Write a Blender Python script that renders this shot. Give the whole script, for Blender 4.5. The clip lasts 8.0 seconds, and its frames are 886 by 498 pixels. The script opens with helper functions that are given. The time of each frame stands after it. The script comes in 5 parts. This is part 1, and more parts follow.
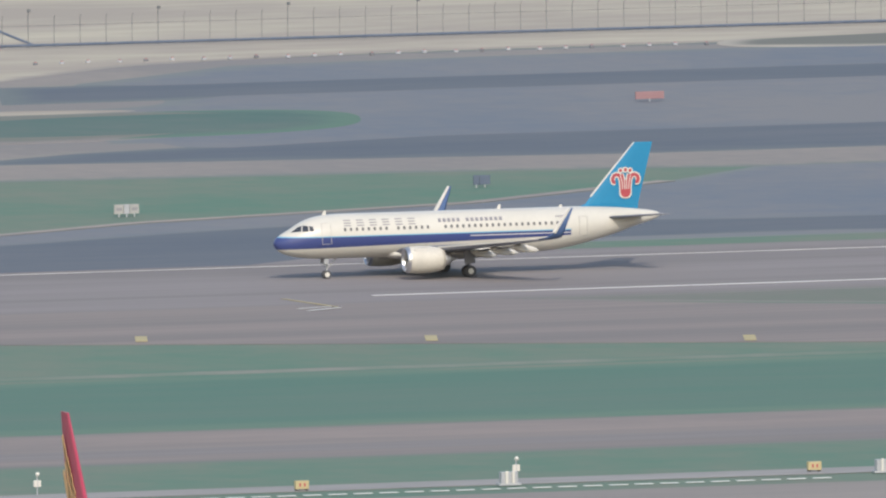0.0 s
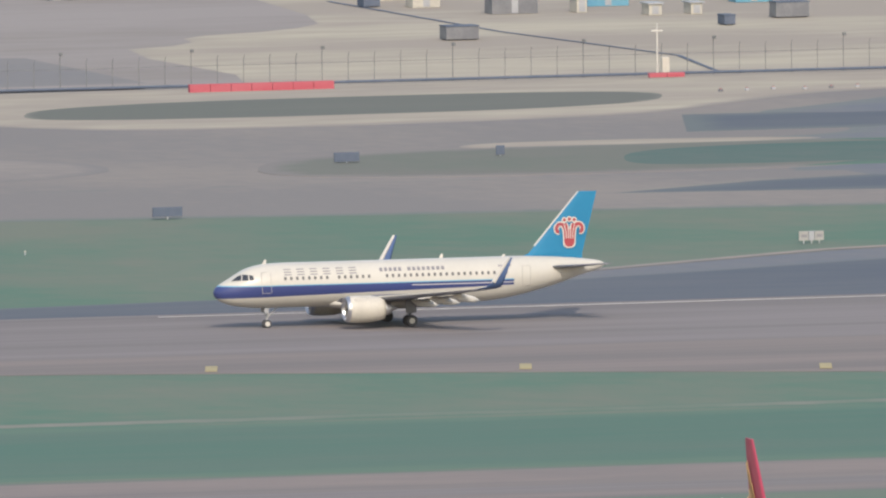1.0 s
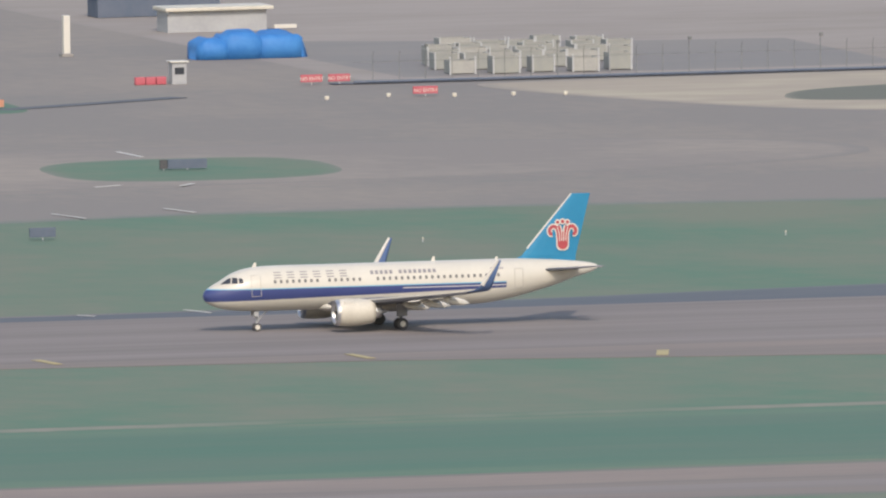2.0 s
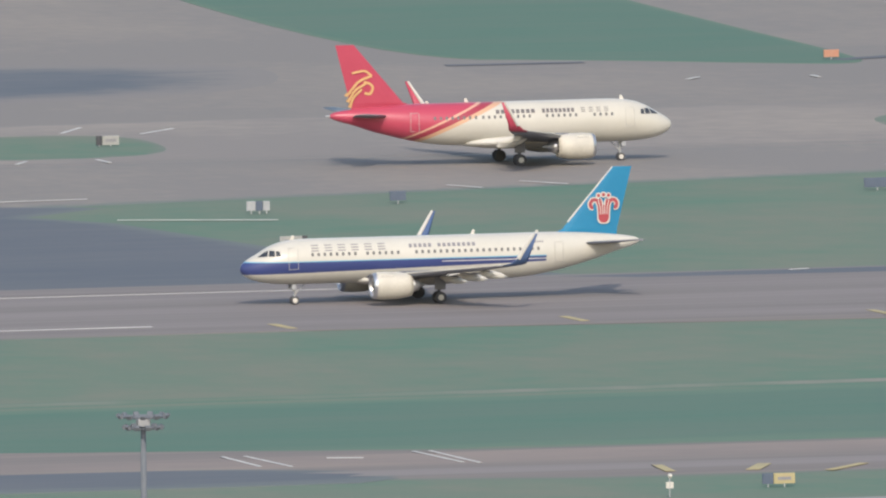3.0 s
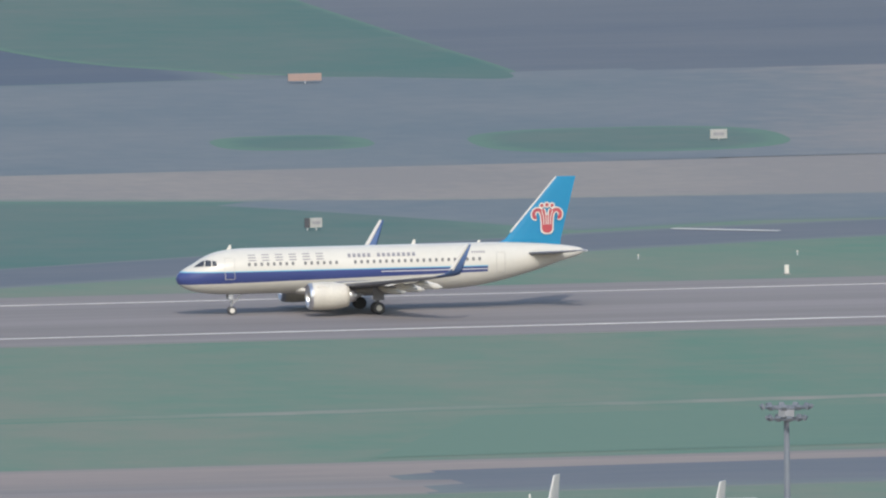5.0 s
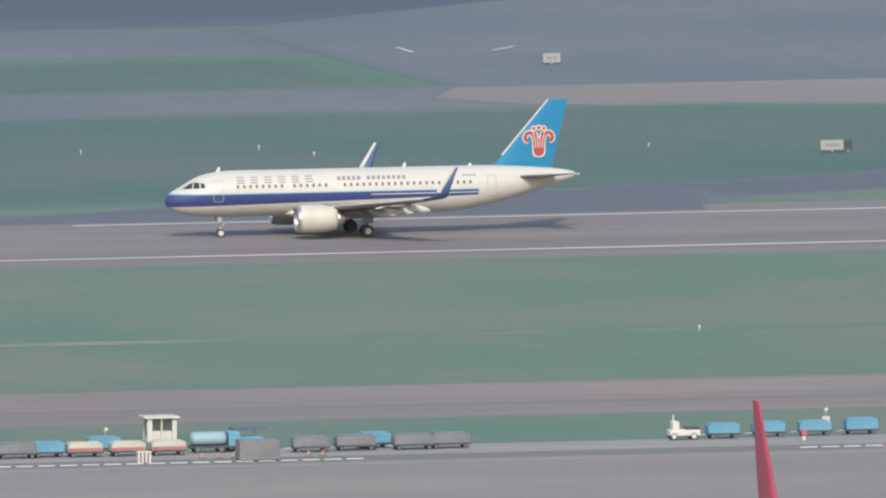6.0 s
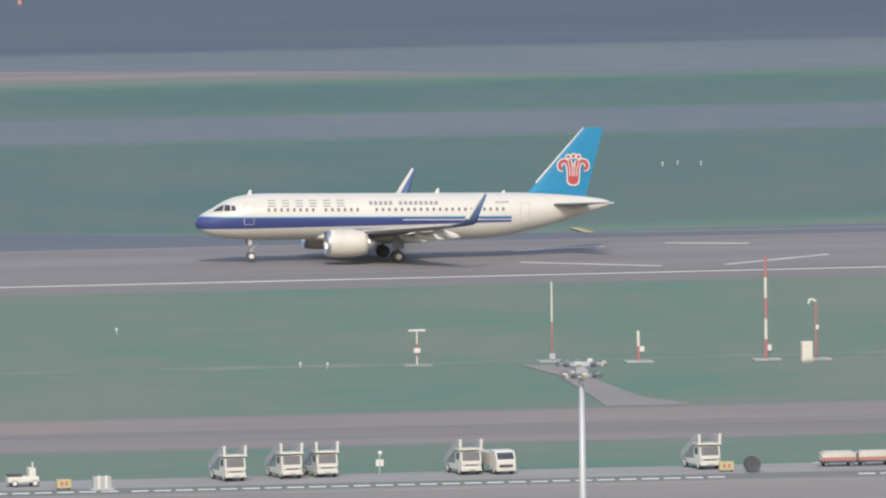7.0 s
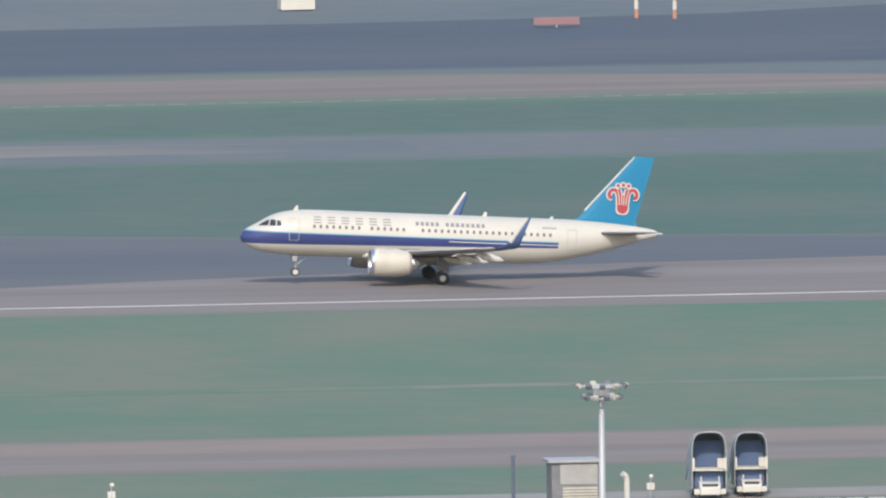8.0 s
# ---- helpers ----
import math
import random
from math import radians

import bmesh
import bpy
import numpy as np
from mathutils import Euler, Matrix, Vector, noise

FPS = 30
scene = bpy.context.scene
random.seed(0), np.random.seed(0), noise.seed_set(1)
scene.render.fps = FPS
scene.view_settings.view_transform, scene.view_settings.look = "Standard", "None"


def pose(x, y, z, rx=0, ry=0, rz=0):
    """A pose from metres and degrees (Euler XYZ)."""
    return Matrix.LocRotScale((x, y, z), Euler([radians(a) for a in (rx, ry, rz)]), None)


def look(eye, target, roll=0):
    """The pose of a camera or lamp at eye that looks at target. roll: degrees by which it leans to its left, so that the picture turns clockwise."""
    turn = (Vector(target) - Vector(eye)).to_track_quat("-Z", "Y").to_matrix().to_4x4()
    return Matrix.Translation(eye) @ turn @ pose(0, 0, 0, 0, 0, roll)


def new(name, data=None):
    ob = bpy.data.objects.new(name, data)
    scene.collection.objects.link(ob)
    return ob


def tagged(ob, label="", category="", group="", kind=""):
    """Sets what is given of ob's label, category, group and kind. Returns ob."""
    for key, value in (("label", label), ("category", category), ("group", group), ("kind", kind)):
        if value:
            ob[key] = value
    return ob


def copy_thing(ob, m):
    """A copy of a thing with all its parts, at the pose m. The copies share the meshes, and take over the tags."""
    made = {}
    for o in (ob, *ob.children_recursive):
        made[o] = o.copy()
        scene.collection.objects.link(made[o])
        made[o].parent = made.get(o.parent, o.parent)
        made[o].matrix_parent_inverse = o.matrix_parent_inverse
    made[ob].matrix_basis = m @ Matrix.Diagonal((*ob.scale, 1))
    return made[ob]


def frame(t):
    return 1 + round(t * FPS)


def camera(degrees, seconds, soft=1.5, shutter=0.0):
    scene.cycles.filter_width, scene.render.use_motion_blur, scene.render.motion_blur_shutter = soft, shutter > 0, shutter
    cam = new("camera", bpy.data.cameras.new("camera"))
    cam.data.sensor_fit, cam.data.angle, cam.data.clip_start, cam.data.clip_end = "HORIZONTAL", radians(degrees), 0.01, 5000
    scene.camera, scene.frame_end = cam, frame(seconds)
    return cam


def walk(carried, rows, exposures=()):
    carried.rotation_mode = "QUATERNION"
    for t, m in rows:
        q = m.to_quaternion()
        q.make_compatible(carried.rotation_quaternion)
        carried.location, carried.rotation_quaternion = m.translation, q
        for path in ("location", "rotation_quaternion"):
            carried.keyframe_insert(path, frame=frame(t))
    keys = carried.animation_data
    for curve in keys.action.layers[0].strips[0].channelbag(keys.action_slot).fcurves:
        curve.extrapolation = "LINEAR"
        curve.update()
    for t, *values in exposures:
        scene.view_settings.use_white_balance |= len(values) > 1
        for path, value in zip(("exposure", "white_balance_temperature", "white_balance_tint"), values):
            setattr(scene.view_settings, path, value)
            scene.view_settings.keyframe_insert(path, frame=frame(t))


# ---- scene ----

# ---- camera: a long lens on a hillside, panning with the take-off run ----
DEG = 1.24025
EYE = Vector((-830.0, -3592.01, 244.56))
AIMS = [
    (0.0, -18.12911, -3.66497, -0.640),
    (0.2, -17.94120, -3.65692, -0.623),
    (0.5, -17.64352, -3.65177, -0.597),
    (0.7, -17.46046, -3.64886, -0.582),
    (1.0, -17.16905, -3.61779, -0.560),
    (1.2, -16.97930, -3.59975, -0.583),
    (1.5, -16.68480, -3.59129, -0.618),
    (1.7, -16.45901, -3.60866, -0.663),
    (2.8, -15.15898, -3.68244, -0.647),
    (3.0, -14.93058, -3.69115, -0.639),
    (3.2, -14.66605, -3.68754, -0.611),
    (3.5, -14.29693, -3.69123, -0.568),
    (4.0, -13.70729, -3.67986, -0.617),
    (4.3, -13.36984, -3.68334, -0.610),
    (4.5, -13.11917, -3.66681, -0.605),
    (4.7, -12.91620, -3.65778, -0.581),
    (4.9, -12.76493, -3.68248, -0.495),
    (5.0, -12.67262, -3.71489, -0.612),
    (5.2, -12.43845, -3.80271, -0.606),
    (6.3, -11.08210, -3.83376, -0.565),
    (6.5, -10.82575, -3.83420, -0.599),
    (7.0, -10.15482, -3.81984, -0.655),
    (7.3, -9.72617, -3.80921, -0.560),
    (7.5, -9.45992, -3.80560, -0.547),
    (7.8, -9.05488, -3.79919, -0.603),
    (8.0, -8.79637, -3.80311, -0.563),
]
ROLL_OUT = [
    (0.0, 347.32, 0.00),
    (0.5, 311.56, 0.00),
    (1.0, 275.38, 0.00),
    (1.5, 238.76, 0.00),
    (2.0, 201.73, 0.00),
    (2.5, 164.27, 0.00),
    (3.0, 126.40, 0.00),
    (3.5, 88.11, 0.00),
    (4.0, 49.40, 0.00),
    (4.5, 10.28, 0.00),
    (5.0, -29.25, 0.00),
    (5.5, -69.19, 0.00),
    (6.0, -109.53, 0.00),
    (6.5, -150.28, 0.40),
    (7.0, -191.43, 1.08),
    (7.3, -216.31, 1.86),
    (7.5, -232.98, 2.39),
    (7.8, -258.10, 3.16),
    (8.0, -274.92, 3.29),
]


def aim(yaw, pitch, roll):
    """Pose of the standing camera from its bearing, tilt and lean in degrees."""
    ya, pi = radians(yaw), radians(pitch)
    way = Vector((-math.sin(ya) * math.cos(pi), math.cos(ya) * math.cos(pi), math.sin(pi)))
    return look(EYE, EYE + way * 1000, roll)


cam = camera(DEG, 8.0, soft=2.2)
walk(cam, [(t, aim(y, p, r)) for t, y, p, r in AIMS], [(0.0, 0.1, 6200, 11.5), (1.5, 0.06, 6520, 14), (3.0, 0.1, 6370, 12), (4.5, 0.09, 5930, 10.5), (6.5, 0.12, 6220, 12.5), (8.0, 0.16, 6150, 12.5)])

# ---- light: high hazy sun behind the camera, wide bright sky ----
SUN_UP, SUN_SIDE = 38.0, 12.0
world = bpy.data.worlds.new("sky")
scene.world = world
world.use_nodes = True
wn = world.node_tree.nodes
sky = wn.new("ShaderNodeTexSky")
sky.sky_type, sky.sun_disc = "NISHITA", False
sky.sun_elevation, sky.sun_rotation = radians(SUN_UP), radians(180 + SUN_SIDE)
sky.dust_density, sky.air_density = 2.0, 1.5
wn["Background"].inputs["Strength"].default_value = 0.18
world.node_tree.links.new(sky.outputs["Color"], wn["Background"].inputs["Color"])
sun = new("sun", bpy.data.lights.new("sun", "SUN"))
sun.data.energy, sun.data.angle, sun.data.color = 2.5, radians(0.6), (1.0, 0.90, 0.76)
sun.matrix_world = look((-600 * math.tan(radians(SUN_SIDE)), -600, 600 * math.tan(radians(SUN_UP))), (0, 0, 0))


# ---- materials ----
def mat(name, colour, rough=0.6, metal=0.0, other=None, scale=(0.05, 0.05, 0.05), fine=1.5, amount=0.5, bump=0.0, spec=0.3, under=None):
    """Paint or ground with stains at two scales: other is the colour of the stains."""
    m = bpy.data.materials.new(name)
    m.use_nodes = True
    nt = m.node_tree
    b = nt.nodes["Principled BSDF"]
    b.inputs["Roughness"].default_value, b.inputs["Metallic"].default_value = rough, metal
    b.inputs["Specular IOR Level"].default_value = spec
    other = other or tuple(c * 0.8 for c in colour)
    tc, mp = nt.nodes.new("ShaderNodeTexCoord"), nt.nodes.new("ShaderNodeMapping")
    mp.inputs["Scale"].default_value = scale
    nt.links.new(tc.outputs["Object"], mp.inputs["Vector"])
    facs = []
    for k, detail in ((1.0, 2.5), (fine / max(scale), 3.0)):
        n = nt.nodes.new("ShaderNodeTexNoise")
        n.inputs["Scale"].default_value, n.inputs["Detail"].default_value = k, detail
        nt.links.new(mp.outputs["Vector"], n.inputs["Vector"])
        facs.append(n)
    add = nt.nodes.new("ShaderNodeMath")
    add.operation = "MULTIPLY_ADD"
    nt.links.new(facs[1].outputs["Fac"], add.inputs[0])
    add.inputs[1].default_value = 0.45
    nt.links.new(facs[0].outputs["Fac"], add.inputs[2])
    ramp = nt.nodes.new("ShaderNodeMapRange")
    ramp.inputs["From Min"].default_value, ramp.inputs["From Max"].default_value = 0.5, 0.95
    ramp.inputs["To Max"].default_value = amount * 2
    nt.links.new(add.outputs[0], ramp.inputs["Value"])
    mix = nt.nodes.new("ShaderNodeMix")
    mix.data_type = "RGBA"
    mix.inputs["A"].default_value, mix.inputs["B"].default_value = (*colour, 1), (*other, 1)
    nt.links.new(ramp.outputs["Result"], mix.inputs["Factor"])
    nt.links.new(mix.outputs["Result"], b.inputs["Base Color"])
    if under:
        # worn edge: the surface gives way in uneven patches to what lies beside it
        rim = nt.nodes.new("ShaderNodeAttribute")
        rim.attribute_name = "fade"
        mul = nt.nodes.new("ShaderNodeMath")
        mul.operation = "MULTIPLY_ADD"
        nt.links.new(facs[1].outputs["Fac"], mul.inputs[0])
        mul.inputs[1].default_value = 0.7
        nt.links.new(rim.outputs["Fac"], mul.inputs[2])
        cut = nt.nodes.new("ShaderNodeMapRange")
        cut.interpolation_type = "SMOOTHSTEP"
        cut.inputs["From Min"].default_value, cut.inputs["From Max"].default_value = 0.5, 1.25
        nt.links.new(mul.outputs[0], cut.inputs["Value"])
        worn = nt.nodes.new("ShaderNodeMix")
        worn.data_type = "RGBA"
        worn.inputs["B"].default_value = (*under, 1)
        nt.links.new(cut.outputs["Result"], worn.inputs["Factor"])
        nt.links.new(mix.outputs["Result"], worn.inputs["A"])
        nt.links.new(worn.outputs["Result"], b.inputs["Base Color"])
    if bump:
        bp = nt.nodes.new("ShaderNodeBump")
        bp.inputs["Strength"].default_value = bump
        nt.links.new(facs[1].outputs["Fac"], bp.inputs["Height"])
        nt.links.new(bp.outputs["Normal"], b.inputs["Normal"])
    return m


GRASS = mat("grass", (0.112, 0.190, 0.142), 0.95, other=(0.175, 0.195, 0.155), scale=(0.030, 0.022, 0.02), fine=0.22, amount=0.55, spec=0.1, under=(0.212, 0.205, 0.198))
GRASS_DARK = mat("dark_grass", (0.082, 0.147, 0.130), 0.95, other=(0.130, 0.160, 0.144), scale=(0.022, 0.018, 0.02), fine=0.2, amount=0.5, spec=0.1, under=(0.118, 0.188, 0.145))
GRASS_MID = mat("thick_grass", (0.094, 0.173, 0.136), 0.95, other=(0.120, 0.176, 0.142), scale=(0.016, 0.05, 0.02), fine=0.25, amount=0.5, spec=0.1, under=(0.128, 0.192, 0.147))
GRASS_OLIVE = mat("thin_olive_grass", (0.158, 0.176, 0.146), 0.95, other=(0.185, 0.182, 0.160), scale=(0.03, 0.03, 0.02), fine=0.3, amount=0.6, spec=0.1, under=(0.225, 0.208, 0.195))
YARD_GREY = mat("grey_yard_asphalt", (0.212, 0.205, 0.203), 0.9, other=(0.235, 0.222, 0.212), scale=(0.012, 0.03, 0.05), fine=0.4, amount=0.6, spec=0.12, under=(0.28, 0.255, 0.232))
TURF = mat("dull_turf", (0.160, 0.184, 0.154), 0.95, other=(0.185, 0.182, 0.168), scale=(0.03, 0.06, 0.05), fine=0.4, amount=0.6, spec=0.1, under=(0.22, 0.205, 0.19))
GRASS_DRY = mat("dry_grass", (0.172, 0.170, 0.150), 0.95, other=(0.150, 0.158, 0.138), scale=(0.01, 0.04, 0.02), fine=0.3, amount=0.6, spec=0.1, under=(0.36, 0.33, 0.28))
RUNWAY = mat("runway_asphalt", (0.183, 0.165, 0.158), 0.9, other=(0.235, 0.212, 0.205), scale=(0.004, 0.09, 0.05), fine=0.6, amount=0.6, spec=0.15, under=(0.175, 0.175, 0.16))
SHOULDER = mat("shoulder_asphalt", (0.250, 0.214, 0.195), 0.9, other=(0.192, 0.172, 0.164), scale=(0.005, 0.1, 0.05), fine=0.5, amount=0.6, spec=0.15, under=(0.15, 0.18, 0.15))
ASPHALT = mat("dark_asphalt", (0.106, 0.122, 0.145), 0.9, other=(0.138, 0.146, 0.160), scale=(0.008, 0.03, 0.05), fine=0.5, amount=0.5, spec=0.15, under=(0.145, 0.165, 0.165))
FAR_DARK = mat("far_dark_paving", (0.082, 0.104, 0.136), 0.9, other=(0.108, 0.122, 0.146), scale=(0.008, 0.03, 0.05), fine=0.5, amount=0.5, spec=0.15, under=(0.13, 0.15, 0.165))
TAXI_BLUE = mat("blue_grey_asphalt", (0.145, 0.165, 0.193), 0.9, other=(0.195, 0.192, 0.194), scale=(0.018, 0.015, 0.02), fine=0.3, amount=0.6, spec=0.15, under=(0.18, 0.195, 0.188))
TAXI_WEST = mat("dark_blue_grey_paving", (0.122, 0.150, 0.168), 0.9, other=(0.165, 0.178, 0.185), scale=(0.018, 0.015, 0.02), fine=0.3, amount=0.6, spec=0.15, under=(0.125, 0.158, 0.155))
TAXI_FADE = mat("fading_blue_grey_paving", (0.126, 0.152, 0.170), 0.9, other=(0.165, 0.176, 0.185), scale=(0.018, 0.015, 0.02), fine=0.3, amount=0.6, spec=0.15, under=(0.222, 0.206, 0.196))
TAXI_DARK = mat("dark_patch_asphalt", (0.112, 0.128, 0.150), 0.9, other=(0.140, 0.150, 0.165), scale=(0.018, 0.03, 0.02), fine=0.3, amount=0.6, spec=0.15, under=(0.222, 0.206, 0.196))
FAR_PALE = mat("far_pale_concrete", (0.285, 0.252, 0.222), 0.9, other=(0.22, 0.205, 0.195), scale=(0.006, 0.05, 0.02), fine=0.3, amount=0.7, spec=0.15, under=(0.138, 0.16, 0.173))
TAXIWAY = mat("taxiway_concrete", (0.264, 0.235, 0.209), 0.9, other=(0.220, 0.204, 0.192), scale=(0.022, 0.015, 0.02), fine=0.4, amount=0.8, spec=0.15, under=(0.165, 0.185, 0.17))
APRON = mat("apron_concrete", (0.268, 0.238, 0.214), 0.9, other=(0.228, 0.207, 0.19), scale=(0.02, 0.05, 0.05), fine=0.5, amount=0.6, spec=0.15, under=(0.24, 0.22, 0.2))
SAND = mat("pale_sand", (0.45, 0.405, 0.315), 0.95, other=(0.34, 0.30, 0.25), scale=(0.012, 0.03, 0.05), fine=0.4, amount=0.7, spec=0.1, under=(0.29, 0.265, 0.235))
EARTH = mat("brown_earth", (0.265, 0.240, 0.218), 0.95, other=(0.31, 0.28, 0.26), scale=(0.012, 0.03, 0.05), fine=0.4, amount=0.7, spec=0.1, under=(0.24, 0.22, 0.205))
PALE = mat("pale_worn_concrete", (0.305, 0.268, 0.235), 0.9, other=(0.235, 0.214, 0.20), scale=(0.02, 0.02, 0.02), fine=0.3, amount=0.7, spec=0.15, under=(0.22, 0.205, 0.195))
LANE = mat("worn_lane", (0.272, 0.226, 0.202), 0.9, other=(0.222, 0.193, 0.18), scale=(0.02, 0.04, 0.02), fine=0.3, amount=0.6, spec=0.15, under=(0.215, 0.19, 0.178))
KERB = mat("kerb_concrete", (0.305, 0.292, 0.275), 0.9, other=(0.25, 0.24, 0.23), scale=(0.1, 0.3, 0.3), spec=0.15)
LINE = mat("white_marking", (0.60, 0.59, 0.56), 0.8, other=(0.45, 0.44, 0.42), scale=(0.08, 0.5, 0.5), amount=0.5)
DASH = mat("fresh_white_marking", (0.74, 0.73, 0.69), 0.8, other=(0.62, 0.61, 0.58), scale=(0.3, 0.5, 0.5), amount=0.4)
YELLOW = mat("yellow_marking", (0.44, 0.36, 0.18), 0.8, other=(0.36, 0.31, 0.18), scale=(0.3, 0.5, 0.5), amount=0.6)
WHITE = mat("white_paint", (0.57, 0.55, 0.50), 0.45, other=(0.50, 0.48, 0.44), scale=(0.4, 0.4, 0.25), fine=3, amount=0.35, spec=0.4)
CREAM = mat("cream_paint", (0.56, 0.53, 0.46), 0.5, other=(0.46, 0.435, 0.38), scale=(0.6, 0.6, 0.6), fine=4, amount=0.5)
BLUE = mat("blue_paint", (0.075, 0.115, 0.225), 0.4, other=(0.07, 0.12, 0.25), scale=(0.4, 0.4, 0.4), fine=3)
FIN_BLUE = mat("fin_blue_paint", (0.025, 0.20, 0.36), 0.45, other=(0.02, 0.17, 0.32), scale=(0.4, 0.4, 0.4), fine=3, amount=0.3)
RED = mat("red_paint", (0.42, 0.06, 0.10), 0.45, other=(0.38, 0.05, 0.085), scale=(0.4, 0.4, 0.4), fine=3, amount=0.4)
EMBLEM_RED = mat("emblem_red", (0.33, 0.07, 0.085), 0.5, other=(0.37, 0.06, 0.07), scale=(0.5, 0.5, 0.5))
GOLD = mat("gold_paint", (0.60, 0.37, 0.17), 0.45, other=(0.54, 0.32, 0.14), scale=(0.5, 0.5, 0.5))
GREY = mat("grey_paint", (0.36, 0.37, 0.385), 0.45, other=(0.30, 0.31, 0.33), scale=(0.5, 0.2, 0.5), fine=3, amount=0.5)
# wing grey taken darker, so the underside's shade is in the colour
WING = mat("shaded_wing_grey", (0.205, 0.21, 0.235), 0.4, other=(0.17, 0.175, 0.20), scale=(0.5, 0.2, 0.5), fine=3, amount=0.5)
SEAM = mat("seam_grey", (0.43, 0.42, 0.39), 0.45, other=(0.38, 0.37, 0.35), scale=(0.5, 0.5, 0.5))
STEEL = mat("bare_metal", (0.62, 0.62, 0.63), 0.3, 0.85, other=(0.52, 0.52, 0.54), scale=(1, 1, 1), fine=5)
GALV = mat("galvanised_steel", (0.40, 0.41, 0.41), 0.55, 0.3, other=(0.42, 0.43, 0.45), scale=(0.5, 0.5, 0.2), fine=4)
MAST = mat("dark_mast_steel", (0.15, 0.165, 0.185), 0.7, 0.0, other=(0.12, 0.135, 0.155), scale=(0.5, 0.5, 0.2), fine=4)
DARK = mat("dark_rubber", (0.06, 0.062, 0.072), 0.85, other=(0.085, 0.085, 0.09), scale=(1, 1, 1), fine=5)
GLASS = mat("dark_glass", (0.035, 0.04, 0.05), 0.12, other=(0.05, 0.055, 0.065), scale=(1, 1, 1), spec=0.6)
CABIN = mat("cabin_glass", (0.10, 0.098, 0.10), 0.3, other=(0.16, 0.155, 0.15), scale=(0.9, 0.9, 0.9), spec=0.5)
INK = mat("dark_lettering", (0.13, 0.12, 0.125), 0.5, other=(0.16, 0.145, 0.15), scale=(1, 1, 1))
CANOPY = mat("canopy_grey", (0.35, 0.375, 0.39), 0.6, other=(0.28, 0.305, 0.33), scale=(0.6, 0.6, 0.6), fine=3, amount=0.6)
LETTER = mat("lettering_grey", (0.26, 0.25, 0.265), 0.5, other=(0.21, 0.205, 0.23), scale=(1, 1, 1))
CART_BLUE = mat("cart_blue", (0.09, 0.25, 0.36), 0.5, other=(0.13, 0.30, 0.40), scale=(0.4, 0.4, 0.4), fine=3, amount=0.6)
CART_WHITE = mat("cart_white", (0.50, 0.475, 0.41), 0.6, other=(0.40, 0.38, 0.335), scale=(0.6, 0.6, 0.6), fine=4, amount=0.6)
CART_GREY = mat("cart_grey", (0.20, 0.205, 0.215), 0.6, other=(0.15, 0.155, 0.17), scale=(0.6, 0.6, 0.6), fine=4, amount=0.6)
POLE_RED = mat("faded_red", (0.31, 0.13, 0.125), 0.7, other=(0.34, 0.17, 0.155), scale=(1, 1, 1), fine=5)
FENCE = mat("dark_fence_steel", (0.21, 0.215, 0.21), 0.7, other=(0.10, 0.105, 0.11), scale=(1, 1, 1))
NAVY = mat("navy_panel", (0.10, 0.145, 0.25), 0.8, other=(0.085, 0.125, 0.23), scale=(0.6, 0.6, 0.6))
DRAIN = mat("worn_turf", (0.25, 0.232, 0.205), 0.95, other=(0.14, 0.19, 0.145), scale=(0.03, 0.02, 0.05), fine=0.3, amount=0.6, spec=0.1, under=(0.115, 0.185, 0.14))
# off-white greyed down, with the muting of distant haze in its colour
SIGN_WHITE = mat("hazed_sign_white", (0.34, 0.34, 0.32), 0.6, other=(0.29, 0.29, 0.28), scale=(1, 1, 1), fine=4)
SIGN_BLUE = mat("sign_blue", (0.085, 0.11, 0.155), 0.7, other=(0.11, 0.13, 0.175), scale=(0.5, 0.5, 0.5))
ORANGE = mat("orange_plastic", (0.42, 0.24, 0.17), 0.6, other=(0.44, 0.20, 0.13), scale=(1, 1, 1))
FADED_RED = mat("faded_red_board", (0.27, 0.165, 0.17), 0.7, other=(0.25, 0.15, 0.16), scale=(1, 1, 1))
FADED = mat("faded_pink_board", (0.30, 0.215, 0.185), 0.7, other=(0.26, 0.20, 0.18), scale=(1, 1, 1))
YBOX = mat("yellow_paint", (0.42, 0.36, 0.20), 0.55, other=(0.38, 0.32, 0.18), scale=(1, 1, 1))
BARRIER = mat("red_barrier", (0.41, 0.11, 0.135), 0.6, other=(0.40, 0.085, 0.11), scale=(0.3, 1, 1))
MESH = mat("cage_mesh", (0.235, 0.245, 0.24), 0.7, 0.0, other=(0.28, 0.285, 0.265), scale=(0.4, 0.4, 0.4))


# ---- small builders ----
def part(name, bm, material, parent=None, label="", smooth=False):
    me = bpy.data.meshes.new(name)
    bmesh.ops.recalc_face_normals(bm, faces=bm.faces)
    if smooth:
        for f in bm.faces:
            f.smooth = True
    bm.to_mesh(me)
    bm.free()
    me.materials.append(material)
    ob = new(name, me)
    if parent:
        ob.parent = parent
    return tagged(ob, label) if label else ob


def thing(name, x, y, label, category, z=0.0, turn=0.0, group="", kind=""):
    ob = new(name)
    ob.matrix_world = pose(x, y, z, 0, 0, turn)
    return tagged(ob, label, category, group, kind)


